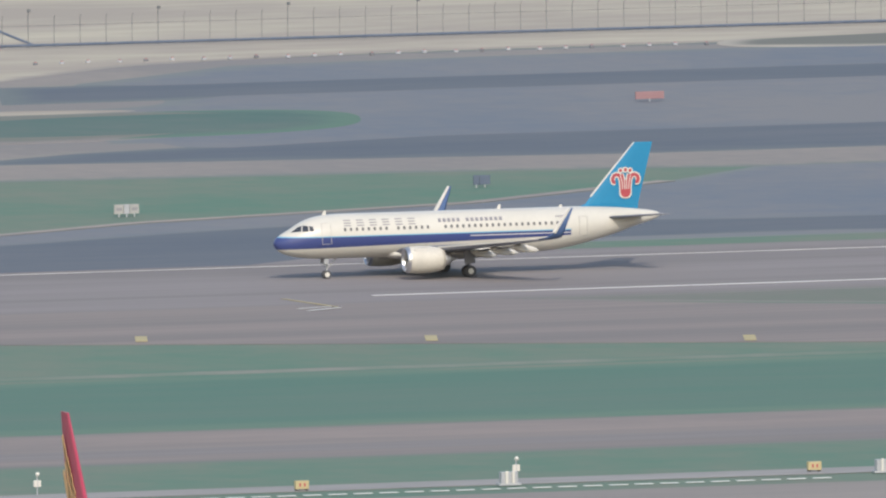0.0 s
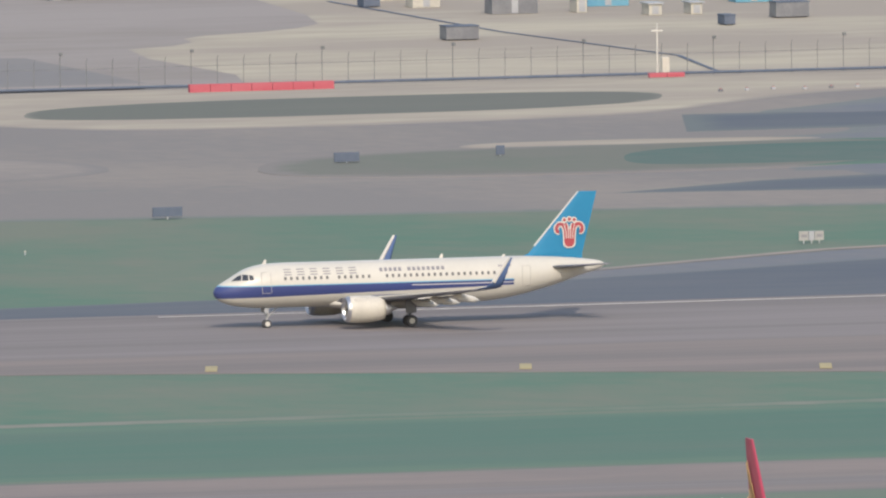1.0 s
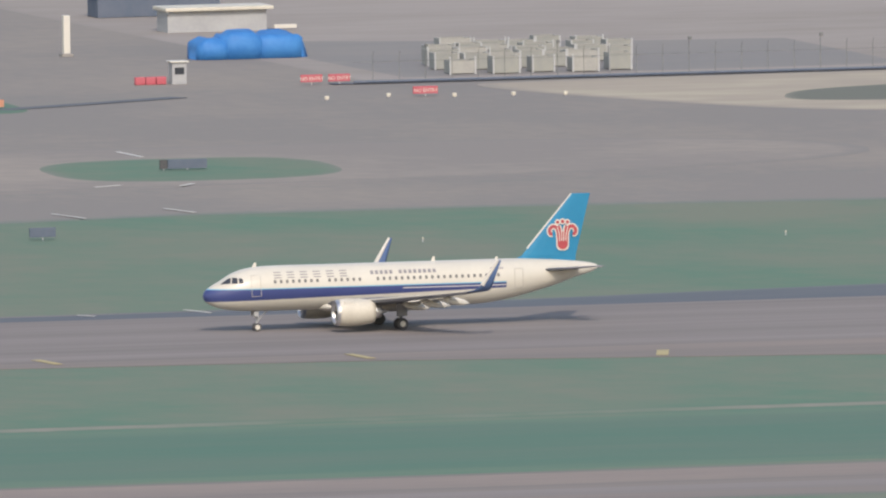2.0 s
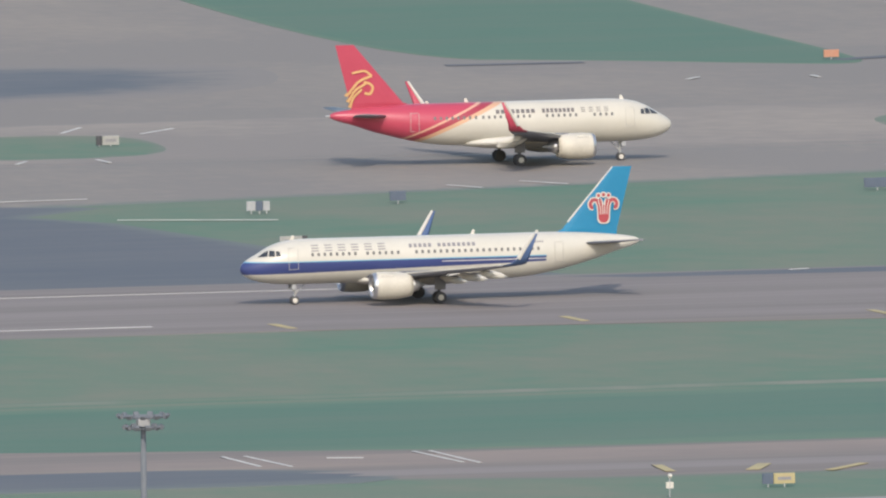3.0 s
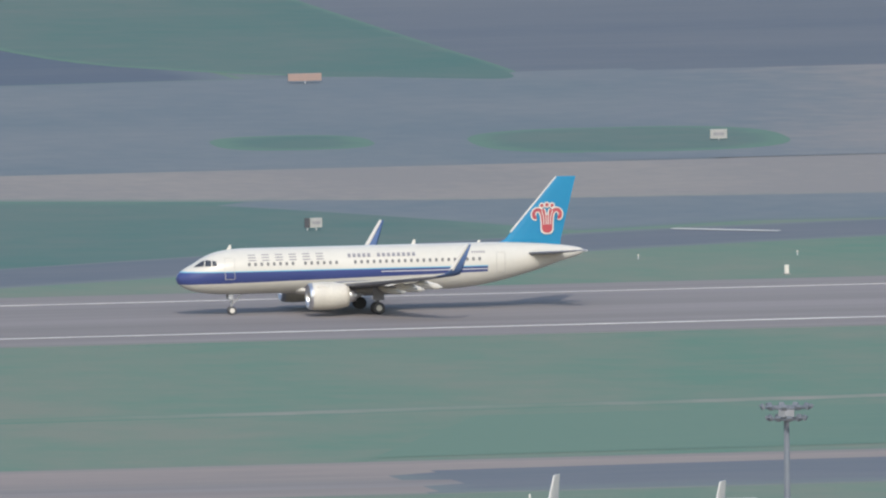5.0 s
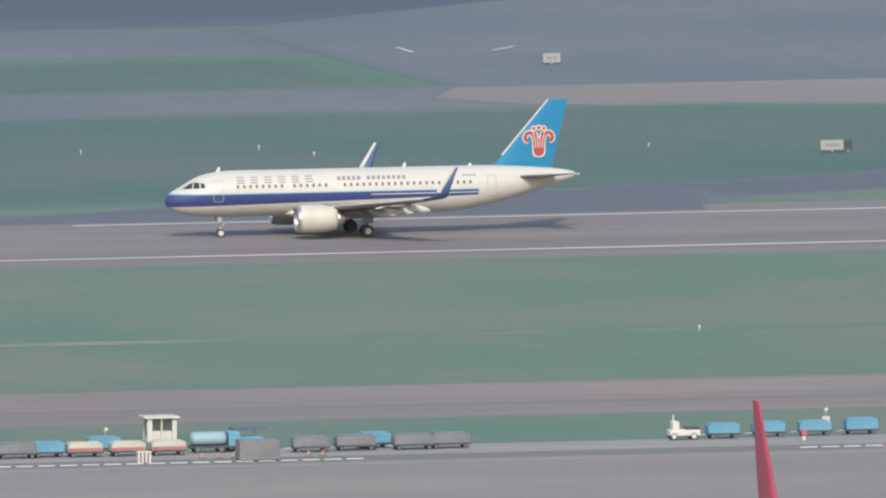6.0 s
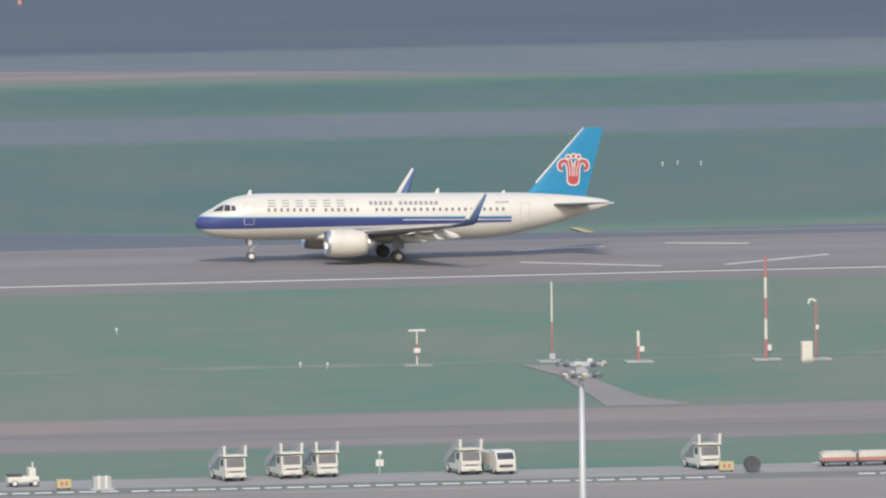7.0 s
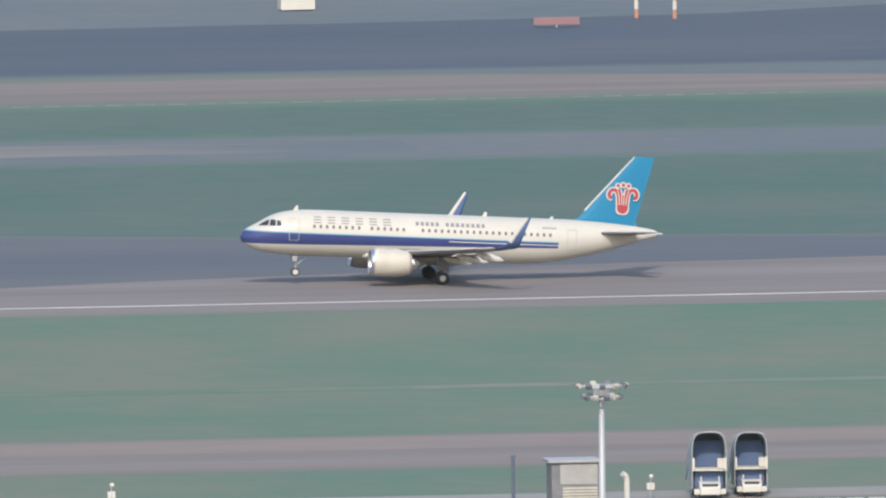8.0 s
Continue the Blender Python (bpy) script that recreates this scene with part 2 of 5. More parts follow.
def box(bm, x0, x1, y0, y1, z0, z1, bevel=0.0):
    vs = [bm.verts.new(p) for p in ((x0, y0, z0), (x1, y0, z0), (x1, y1, z0), (x0, y1, z0), (x0, y0, z1), (x1, y0, z1), (x1, y1, z1), (x0, y1, z1))]
    fs = [bm.faces.new([vs[i] for i in q]) for q in ((0, 3, 2, 1), (4, 5, 6, 7), (0, 1, 5, 4), (1, 2, 6, 5), (2, 3, 7, 6), (3, 0, 4, 7))]
    if bevel:
        bmesh.ops.bevel(bm, geom=list({e for f in fs for e in f.edges}), offset=bevel, segments=2, affect="EDGES", profile=0.6)
    return bm


def boxes(*sizes, bevel=0.0):
    bm = bmesh.new()
    for s in sizes:
        one = box(bmesh.new(), *s, bevel=bevel)
        me = bpy.data.meshes.new("tmp")
        one.to_mesh(me)
        one.free()
        bm.from_mesh(me)
        bpy.data.meshes.remove(me)
    return bm


def loft(bm, rings, ends=True):
    """Skin closed rings of equal length."""
    vs = [[bm.verts.new(p) for p in r] for r in rings]
    n = len(vs[0])
    for a, b in zip(vs, vs[1:]):
        for i in range(n):
            bm.faces.new((a[i], a[(i + 1) % n], b[(i + 1) % n], b[i]))
    if ends:
        bm.faces.new(vs[0])
        bm.faces.new(vs[-1])
    return bm


def tube(bm, p, q, r0, r1=None, n=10):
    """A tapered rod from p to q."""
    p, q = Vector(p), Vector(q)
    rot = (q - p).to_track_quat("Z", "Y").to_matrix()
    r1 = r0 if r1 is None else r1
    rings = []
    for c, r in ((p, r0), (q, r1)):
        rings.append([c + rot @ Vector((r * math.cos(6.28319 * i / n), r * math.sin(6.28319 * i / n), 0)) for i in range(n)])
    return loft(bm, rings)


def wheel(parent, x, y, r, w, hub=None, name="wheel", rim=0.6):
    """A tyre with rounded shoulders and its hub, axle along y."""
    bm = bmesh.new()
    prof = ((-w / 2, r * 0.82), (-w * 0.42, r * 0.95), (-w * 0.25, r), (w * 0.25, r), (w * 0.42, r * 0.95), (w / 2, r * 0.82))
    loft(bm, [[(x + q * math.cos(6.28319 * i / 20), y + d, r + q * math.sin(6.28319 * i / 20)) for i in range(20)] for d, q in prof])
    tyre = part(name, bm, DARK, parent)
    hb = bmesh.new()
    loft(hb, [[(x + q * math.cos(6.28319 * i / 14), y + d, r + q * math.sin(6.28319 * i / 14)) for i in range(14)] for d, q in ((-w / 2 - 0.03, r * rim), (w / 2 + 0.03, r * rim))])
    part("hub", hb, hub or WHITE, tyre)
    return tyre


def slab(name, pts, z, material, label, category="pavement", parent=None, feather=0.0):
    """A ground sheet with a visible edge, from the corners of its outline."""
    bm = bmesh.new()
    low = [bm.verts.new((x, y, z - (0.1 if feather else 0.03))) for x, y in pts]
    top = [bm.verts.new((x, y, z)) for x, y in pts]
    face = bm.faces.new(top)
    n = len(pts)
    for i in range(n):
        bm.faces.new((low[i], low[(i + 1) % n], top[(i + 1) % n], top[i]))
    bm.normal_update()
    if feather:
        if face.normal.z < 0:
            face.normal_flip()
        bmesh.ops.inset_region(bm, faces=[face], thickness=feather, use_even_offset=True)
        fade = bm.verts.layers.float.new("fade")
        inner = set(face.verts)
        for v in bm.verts:
            v[fade] = 0.0 if v in inner else 1.0
            if v not in inner:
                v.co.z = max(0.004, z - 0.06) if v.co.z > z - 0.01 else -0.1
    bmesh.ops.triangulate(bm, faces=[f for f in bm.faces if len(f.verts) > 4])
    ob = part(name, bm, material, parent)
    return ob if parent else tagged(ob, label, category, kind="structure")


def blend(name, inner, outer, z, material, label, category="taxiway", rim=0.05):
    """A sheet between two lines along which one ground colour passes gradually into the next."""
    bm = bmesh.new()
    fade = bm.verts.layers.float.new("fade")
    rows = []
    for pts, worn, h in ((inner, 0.0, z), (outer, 1.0, min(z, rim))):
        row = [bm.verts.new((x, y, h)) for x, y in pts]
        for v in row:
            v[fade] = worn
        rows.append(row)
    for i in range(len(inner) - 1):
        f = bm.faces.new((rows[0][i], rows[0][i + 1], rows[1][i + 1], rows[1][i]))
        f.normal_update()
        if f.normal.z < 0:
            f.normal_flip()
    return tagged(part(name, bm, material), label, category, kind="structure")


def soft_patch(name, pts, core, z, material, label, category="taxiway"):
    """A rounded patch whose colour fades evenly from its core to its rim."""
    cx, cy = sum(p[0] for p in pts) / len(pts), sum(p[1] for p in pts) / len(pts)
    bm = bmesh.new()
    fade = bm.verts.layers.float.new("fade")
    rings = []
    for k, worn, h in ((core, 0.0, z), (1.0, 1.0, 0.05)):
        ring = [bm.verts.new((cx + (x - cx) * k, cy + (y - cy) * k, h)) for x, y in pts]
        for v in ring:
            v[fade] = worn
        rings.append(ring)
    bm.faces.new(rings[0])
    n = len(pts)
    for i in range(n):
        bm.faces.new((rings[0][i], rings[0][(i + 1) % n], rings[1][(i + 1) % n], rings[1][i]))
    bmesh.ops.triangulate(bm, faces=[f for f in bm.faces if len(f.verts) > 4])
    bmesh.ops.recalc_face_normals(bm, faces=bm.faces)
    if sum(f.normal.z for f in bm.faces) < 0:
        bmesh.ops.reverse_faces(bm, faces=bm.faces)
    me = bpy.data.meshes.new(name)
    bm.to_mesh(me)
    bm.free()
    me.materials.append(material)
    return tagged(new(name, me), label, category, kind="structure")


def lens(x0, x1, y0, y1, lean=0.0, n=56, power=0.75):
    """Outline of a long rounded island; lean shifts its far side sideways."""
    cx, cy, a, b = (x0 + x1) / 2, (y0 + y1) / 2, (x1 - x0) / 2, (y1 - y0) / 2
    out = []
    for i in range(n):
        t = 6.28319 * i / n
        c, s = math.cos(t), math.sin(t)
        v = b * math.copysign(abs(s) ** power, s)
        out.append((cx + a * math.copysign(abs(c) ** power, c) + lean * v, cy + v))
    return out


def soften(pts, rounds=3):
    """Corner cutting: a rounded outline from a few corners."""
    for _ in range(rounds):
        out = []
        for (x0, y0), (x1, y1) in zip(pts, pts[1:] + pts[:1]):
            out += [(0.75 * x0 + 0.25 * x1, 0.75 * y0 + 0.25 * y1), (0.25 * x0 + 0.75 * x1, 0.25 * y0 + 0.75 * y1)]
        pts = out
    return pts


def ribbon(centre, width, n=8):
    """Outline of a road of even width along a smooth line through the points."""
    pts = [Vector(p) for p in centre]
    ext = [2 * pts[0] - pts[1]] + pts + [2 * pts[-1] - pts[-2]]
    line = []
    for i in range(1, len(ext) - 2):
        p0, p1, p2, p3 = ext[i - 1:i + 3]
        for k in range(n):
            t = k / n
            line.append(0.5 * ((2 * p1) + (p2 - p0) * t + (2 * p0 - 5 * p1 + 4 * p2 - p3) * t * t + (3 * p1 - p0 - 3 * p2 + p3) * t ** 3))
    line.append(pts[-1])
    left, right = [], []
    for i, p in enumerate(line):
        d = (line[min(i + 1, len(line) - 1)] - line[max(i - 1, 0)]).normalized()
        s = Vector((-d.y, d.x)) * width / 2
        left.append(tuple(p + s))
        right.append(tuple(p - s))
    return left + right[::-1]


# ---- ground ----
def ground_plan():
    slab("ground", [(-6000, -6000), (6000, -6000), (6000, 6000), (-6000, 6000)], 0.0, GRASS, "mown green airfield grass with drier patches", "ground")
    # far lawns, darker and bluer than the near grass
    for pts in ([(-2400, 40), (-160, 38), (-66, 52), (-17, 76), (12, 92), (14, 152), (-38, 173), (-2400, 173)], [(-2400, 202), (-58, 202), (-62, 255), (-2400, 255)]):
        slab("dark_lawn", pts, 0.02, GRASS_DARK, "darker grass between runway and taxiway", "grass", feather=12)
    slab("runway", [(-2500, -35), (2500, -35), (2500, 31), (-2500, 31)], 0.08, RUNWAY, "grey asphalt runway with worn lighter streaks", "runway", feather=2)
    slab("runway_exit_near", [(60, -33.5), (120, -35.5), (190, -44), (230, -55), (268, -69), (353, -107), (450, -160), (640, -270), (700, -250), (470, -118), (395, -74), (355, -48), (340, -34)],
         0.05, SHOULDER, "paved rapid exit flaring off the runway", "taxiway")
    slab("runway_exit", ribbon(((-240, 20), (-130, 26), (-67, 50), (-17, 75), (30, 95), (80, 108), (125, 150)), 22), 0.05, ASPHALT, "dark asphalt exit curving from runway to taxiway", "taxiway", feather=4)
    slab("exit_apron", [(290, 50), (310, 65), (344, 86), (382, 100), (409, 123), (425, 142), (2400, 142), (2400, 40), (360, 40), (300, 32)], 0.04, TAXI_BLUE, "blue-grey asphalt flare between exit and taxiway", "taxiway", feather=3)
    slab("runway_exit", [(138, 30), (152, 21), (172, 19.5), (246, 19.3), (283, 19.3), (335, 19.5), (348, 30), (362, 44), (400, 45), (450, 33), (520, 28), (2400, 28),
                         (2400, 62), (520, 60), (420, 64), (398, 66), (376, 73), (363, 78), (345, 72), (327, 63), (297, 50), (272, 41), (251, 38), (215, 31.5), (190, 31)],
         0.092, ASPHALT, "dark asphalt shoulder and exit along the runway", "taxiway", feather=3)
    # beyond the exit, the west end also darkens part of the runway surface
    slab("runway_exit", [(-70, 19.4), (-100, 18.6), (-145, 18.5), (-180, 19.6), (-225, 19.4), (-260, 15), (-300, 4), (-330, -8), (-420, -12), (-2400, -12),
                         (-2400, 120), (-420, 104), (-303, 72), (-283, 64), (-262, 59), (-240, 56), (-222, 51), (-208, 43), (-190, 35), (-163, 31.5), (-140, 31), (-122, 41), (-108, 54), (-91, 57), (-66, 52)],
         0.092, ASPHALT, "dark asphalt shoulder and exit along the runway", "taxiway", feather=4)
    slab("exit_link", [(14, 104), (32, 112), (64, 110), (90, 120), (116, 138), (120, 160), (10, 172), (-12, 152)], 0.035, TAXI_WEST, "blue-grey asphalt between exit and taxiway", "taxiway", feather=4)
    slab("crossing", [(76, 28), (84, 70), (82, 104), (89, 113), (104, 137), (118, 141), (128, 120), (135, 60), (150, 28)], 0.03, ASPHALT, "dark asphalt crossing beside the runway", "taxiway", feather=4)
    # far pavements
    slab("taxiway_main", [(-2500, 171), (-40, 171), (10, 150), (100, 139), (160, 152), (230, 167), (260, 166), (290, 161), (320, 156), (360, 151), (400, 146), (425, 140), (2500, 140), (2500, 208), (-2500, 203)], 0.07, TAXIWAY, "worn grey concrete taxiway beyond the runway", "taxiway", feather=4)
    slab("taxiway_field", [(-30, 200), (2500, 200), (2500, 340), (430, 334), (345, 304), (318, 352), (302, 362), (-25, 333), (-60, 300), (-60, 255)], 0.045, TAXIWAY, "wide grey concrete taxiway junction", "taxiway", feather=5)
    # cloud shade over the western junction, put into darker, bluer paving
    slab("taxiway_shade_west", [(-60, 200), (52, 200), (52, 236), (66, 266), (78, 300), (76, 346), (-25, 338), (-62, 299), (-62, 254)], 0.092, TAXI_WEST, "darker blue-grey paving", "taxiway", feather=4)
    blend("taxiway_shade_west", [(40, 203), (40, 236), (54, 266), (66, 300), (64, 340)], [(118, 203), (92, 236), (108, 266), (118, 300), (112, 341)], 0.10, TAXI_FADE, "cloud-shade blue fading out over paler concrete")
    # eastern paving, darker and bluer than the junction
    slab("taxiway_patch_east", soften([(384, 150), (2400, 142), (2400, 337), (440, 334), (412, 305), (400, 296), (406, 262), (384, 256), (376, 205)]), 0.095, TAXI_BLUE, "darker blue-grey paving", "taxiway", feather=9)
    # far taxiway, coloured close to the dark grass beside it
    slab("taxiway_patch_far", [(-2400, 168), (-50, 168), (-60, 188), (-54, 206), (-2400, 206)], 0.095, TAXI_WEST, "darker blue-grey paving", "taxiway", feather=7)
    slab("taxiway_dark_strip", [(346, 176), (420, 162), (2400, 158), (2400, 205), (410, 206), (370, 192)], 0.115, ASPHALT, "dark asphalt taxiway strip", "taxiway", feather=9)
    soft_patch("junction_patch", lens(118, 200, 303, 364, 0.25), 0.5, 0.105, TAXI_DARK, "dark soft-edged patch in the taxiway junction")
    slab("pale_taxiway_end", [(-700, 176), (-300, 177), (-300, 200), (-700, 203)], 0.11, FAR_PALE, "pale worn concrete at the taxiway end", "taxiway", feather=5)
    blend("pale_taxiway_end", [(-305, 180), (-305, 198)], [(-248, 182), (-248, 196)], 0.112, FAR_PALE, "pale concrete blending into blue-grey paving", rim=0.099)
    slab("taxiway_far_dark", [(-120, 255.5), (-62, 255.5), (-62, 299), (-245, 299)], 0.065, TAXI_WEST, "dark blue-grey taxiway strip", "taxiway", feather=5)
    slab("taxiway_far", [(-2500, 254), (-62, 254), (-62, 300), (-2500, 300)], 0.04, SHOULDER, "pale brown taxiway strip", "taxiway", feather=15)
    slab("far_apron", [(-2500, 300), (34, 300), (34, 700), (-2500, 700)], 0.03, FAR_DARK, "dark blue-grey apron paving", "apron", feather=7)
    slab("far_link", [(140, 332), (2500, 332), (2500, 900), (185, 900), (170, 480)], 0.025, TAXIWAY, "grey concrete links between grass fields", "taxiway", feather=6)
    # the western links carry cloud shade and haze in a darker colour
    slab("far_link_west", [(35, 305), (88, 302), (118, 316), (140, 332), (170, 480), (185, 900), (35, 900)], 0.062, ASPHALT, "links between grass fields, coloured darker for cloud shade", "taxiway", feather=8)
    slab("far_shelf", soften([(-700, 372), (-205, 372), (-165, 392), (-130, 410), (-120, 430), (-700, 430)]), 0.07, TAXI_WEST, "grey apron edge", "apron")
    # fields towards the west get the darker grass for the same haze
    for x in (58, 160, 257):
        slab("far_grass", soften([(x - 40, 384 if x < 100 else 358), (x - 20, 346), (x - 6, 334), (x + 2, 329), (x + 5, 340), (x + 7, 400), (x + 14, 540), (x - 28, 540)]), 0.115, GRASS_DARK if x < 200 else GRASS_MID, "green grass field between taxiway links", "grass", feather=2.0)
    slab("sand_field", [(302, 362), (2500, 352), (2500, 1200), (305, 1200)], 0.04, EARTH, "bare brown earth beyond the fence", "ground", feather=5)
    slab("pale_sand", soften([(357, 357), (374, 365), (374, 427), (386, 434), (388, 447), (402, 454), (410, 466), (416, 517), (422, 600), (422, 900), (2500, 900), (2500, 352)], 1), 0.065, SAND, "pale bare sand beyond the fence", "ground", feather=2.5)
    slab("grey_yard", [(303, 363.5), (370, 363.5), (371.5, 424), (350, 428), (326, 440), (303, 450)], 0.06, YARD_GREY, "grey asphalt yard behind the fence", "ground", feather=11)
    slab("sand_verge", soften([(310, 352), (330, 297), (352, 292), (392, 296), (408, 314), (425, 330), (480, 338), (2500, 338), (2500, 354), (500, 357), (318, 361)]), 0.125, SAND, "pale sand verge inside the fence", "ground", feather=3)
    slab("old_taxiway", [(388, 268), (2500, 268), (2500, 293), (396, 295)], 0.12, ASPHALT, "dark asphalt taxiway strip", "taxiway", feather=6)
    for pts, g in ((lens(133, 164, 212, 253, 0.1), GRASS), (lens(33, 64, 214, 253, 0.1), GRASS_DARK), (lens(232, 266, 214, 254, 0.1), GRASS), (lens(332, 412, 208, 252, 0.35), GRASS_OLIVE), (lens(333, 406, 306, 341, 0.35), GRASS_DRY),
                   (lens(9, 25, 229, 252, 0.1), GRASS_DARK), (lens(484, 600, 318, 345, 0.3), GRASS_DRY)):
        slab("grass_island", pts, 0.15, g, "rounded grass island between taxiways", "grass", feather=5)
    slab("pale_paving", soften([(70, 226), (88, 262), (200, 272), (318, 268), (320, 215), (200, 206), (76, 209)]), 0.12, PALE, "pale worn concrete in the taxiway junction", "taxiway", feather=4)
    slab("pale_band", soften([(358, 252), (374, 250), (392, 249.5), (399, 253), (390, 257.5), (364, 260)]), 0.14, SAND, "pale sandy band beside a grass island", "ground", feather=1.5)
    # cloud shade and haze on the island's east part, as darker grass
    slab("dark_lawn", lens(364, 413, 210, 250, 0.3), 0.165, GRASS_DARK, "island grass coloured darker for cloud shade", "grass", feather=7)
    # near side strips
    slab("thick_lawn", [(40, -187), (2400, -186), (2400, -134), (200, -124), (60, -126), (40, -127)], 0.025, GRASS_MID, "thicker green grass below the drain", "grass", feather=8)
    blend("thick_lawn", [(54, -180), (54, -132)], [(-70, -184), (-50, -136)], 0.027, GRASS_MID, "thicker green grass below the drain", "grass")
    slab("thin_lawn", [(338, -34), (358, -47), (395, -71), (470, -114), (700, -240), (2400, -240), (2400, -34)], 0.012, GRASS_OLIVE, "thin olive grass beside the rapid exit", "grass", feather=3)
    slab("drain_strip", [(-2500, -138), (-210, -135), (-100, -132), (60, -123), (200, -121), (2500, -136), (2500, -130), (200, -115), (60, -117), (-100, -126), (-210, -129), (-2500, -132)], 0.04, DRAIN, "faint dry strip over a drain in the grass", "grass", feather=2.2)
    slab("parallel_road", [(-2500, -230), (10, -229), (40, -216), (80, -229), (2500, -227), (2500, -189), (80, -189), (40, -176), (10, -188), (-2500, -188)], 0.05, SHOULDER, "brown-grey asphalt strip between lawns", "road", feather=3)
    slab("parallel_track", [(-2500, -222), (2500, -220), (2500, -209), (-2500, -211)], 0.08, RUNWAY, "darker worn track on the strip", "road", feather=3)
    # shading on this stretch of road, laid in as a darker sheet
    slab("track_shade", [(-75, -228), (60, -226), (72, -215), (50, -202), (-20, -193), (-75, -196)], 0.10, ASPHALT, "dark-blue shading coloured onto the strip", "road", feather=8)
    slab("pale_lane", [(-2500, -209), (2500, -207), (2500, -191), (-2500, -190)], 0.085, LANE, "pale beige worn lane on the strip", "road", feather=4)
    slab("verge_path", [(-2500, -269), (-120, -269), (-95, -270), (230, -267), (2500, -267), (2500, -262), (-60, -260), (-2500, -262)], 0.07, KERB, "pale concrete kerb strip where vehicles park", "pavement")
    slab("turf_strip", [(-2500, -277), (-120, -277), (-120, -269.5), (-2500, -269.5)], 0.065, TURF, "thin worn turf strip beside the kerb", "grass", feather=1.2)
    slab("apron_near", [(-2500, -1200), (2500, -1200), (2500, -277), (10, -277), (-40, -268), (-2500, -268)], 0.05, APRON, "pale concrete parking apron", "apron")


def strips(name, rows, z, material, label):
    """Painted lines, each a thin sheet of its own: rows of x0, y0, x1, y1, width."""
    holder = tagged(new(name), label, "marking", kind="structure")
    for x0, y0, x1, y1, w in rows:
        a, b = Vector((x0, y0)), Vector((x1, y1))
        s = Vector((-(b - a).y, (b - a).x)).normalized() * w / 2
        slab("stripe", [tuple(a - s), tuple(b - s), tuple(b + s), tuple(a + s)], z, material, "", parent=holder)
    return holder


def markings():
    strips("runway_edge_line", [(331, -25, 1600, -25, 0.75), (-1600, -26, 94, -24.5, 0.55), (-132, 19.2, 132, 18.9, 0.25), (258, 18.7, 1600, 18.5, 0.25)], 0.11, LINE, "white painted runway edge lines")
    dashes = [(x, y, x + 1.38, y, 0.62) for x0, x1, y in ((-350, -263, -273.5), (-262, -212, -274), (-201, -164, -274), (-127, -58, -273)) for x in np.arange(x0, x1, 1.86)]
    dashes += [(x, -272, x + 1.6, -272, 0.62) for x in np.arange(235, 292, 2.3)]
    strips("apron_dash_line", dashes, 0.10, DASH, "white dashed road line at the apron edge")
    strips("apron_edge_line", [(-350, -279.5, -120, -279.5, 0.5)], 0.09, KERB, "faint pale line along the apron edge")
    strips("far_dash_line", [(x, 255.2, x + 1.7, 255.2, 0.32) for x in np.arange(-330, -200, 3.0)], 0.10, KERB, "white dashed line on the far taxiway")
    strips("exit_pale_edge", [(300, 57, 344, 86.5, 2.0), (344, 86.5, 382, 100.5, 2.0), (382, 100.5, 409, 123, 2.0)], 0.075, PALE, "pale worn edge of the exit flare")
    strips("exit_guide_line", [(22.5, 102, 31, 95, 0.9)], 0.13, LINE, "short white line on the exit")
    strips("shoulder_slash", [(x - 0.7, y - 3.4, x + 1.4, y + 3.4, 1.1) for x, y in ((293, -73), (317, -84), (343, -97), (268, -62), (241, -53), (214, -45.5))] +
           [(x + 0.1, y - 3.4, x - 0.1, y + 3.4, 0.9) for x, y in ((188, -38), (160, -33), (132, -30), (105, -29), (-168, 33), (-176, 35))], 0.13, YELLOW, "yellow slash marks on the runway shoulder")
    strips("exit_lines", [(-179, 7, -170, 11, 0.6), (-181, -8, -170, -17, 0.6), (-164, -17, -153, -7, 0.6), (-164, 13, -157, 10, 0.6), (57, -191, 57, -204, 0.35), (59, -191, 59.5, -205, 0.35), (74, -191, 74.5, -206, 0.35),
                          (75.5, -191, 75.7, -207, 0.35), (65, -196, 68, -197, 0.8), (319, -40, 323, -38, 0.5), (319, -43, 323, -40, 0.5), (108, 137, 116, 138, 0.8), (129, 123, 143, 117, 0.6), (88, 137, 96, 138, 0.8)], 0.13, LINE, "white taxi guide lines")
    strips("junction_lines", [(139, 260, 141, 255, 0.4), (150, 264, 150, 257, 0.4), (157, 253, 161, 261, 0.4), (164, 249, 169, 256, 0.4), (141, 208, 143, 212, 0.4), (150, 212, 150, 207, 0.4), (107, 134, 112, 135, 0.5),
                              (86, 135, 91, 136, 0.5), (88, 109, 82, 45, 0.12), (124, 153, 134, 154, 0.5), (250, 264, 250, 255, 0.4), (218, 173, 219, 165, 0.4), (233, 211, 236, 213, 0.5), (241, 209, 243, 212, 0.5)], 0.165, LINE, "worn white lines on the taxiway junction")
    strips("junction_lines", [(230, 176, 231, 169, 0.4), (171, 160, 173, 155, 0.4), (179, 163, 182, 157, 0.4), (236, 311, 238, 314, 0.5), (249, 312, 249, 309, 0.5), (168, 27, 170, 28, 0.4), (180, 28, 181, 26, 0.4),
                              (191, 31, 192, 26, 0.4), (-53, 262, -53, 255, 0.4), (-45, 255, -42, 260, 0.4)], 0.165, LINE, "worn white lines by the runway exits")
    strips("paving_patch", [(220, 344, 234, 343, 2.0), (258, 336, 280, 348, 2.5)], 0.12, ASPHALT, "dark asphalt repair strips")
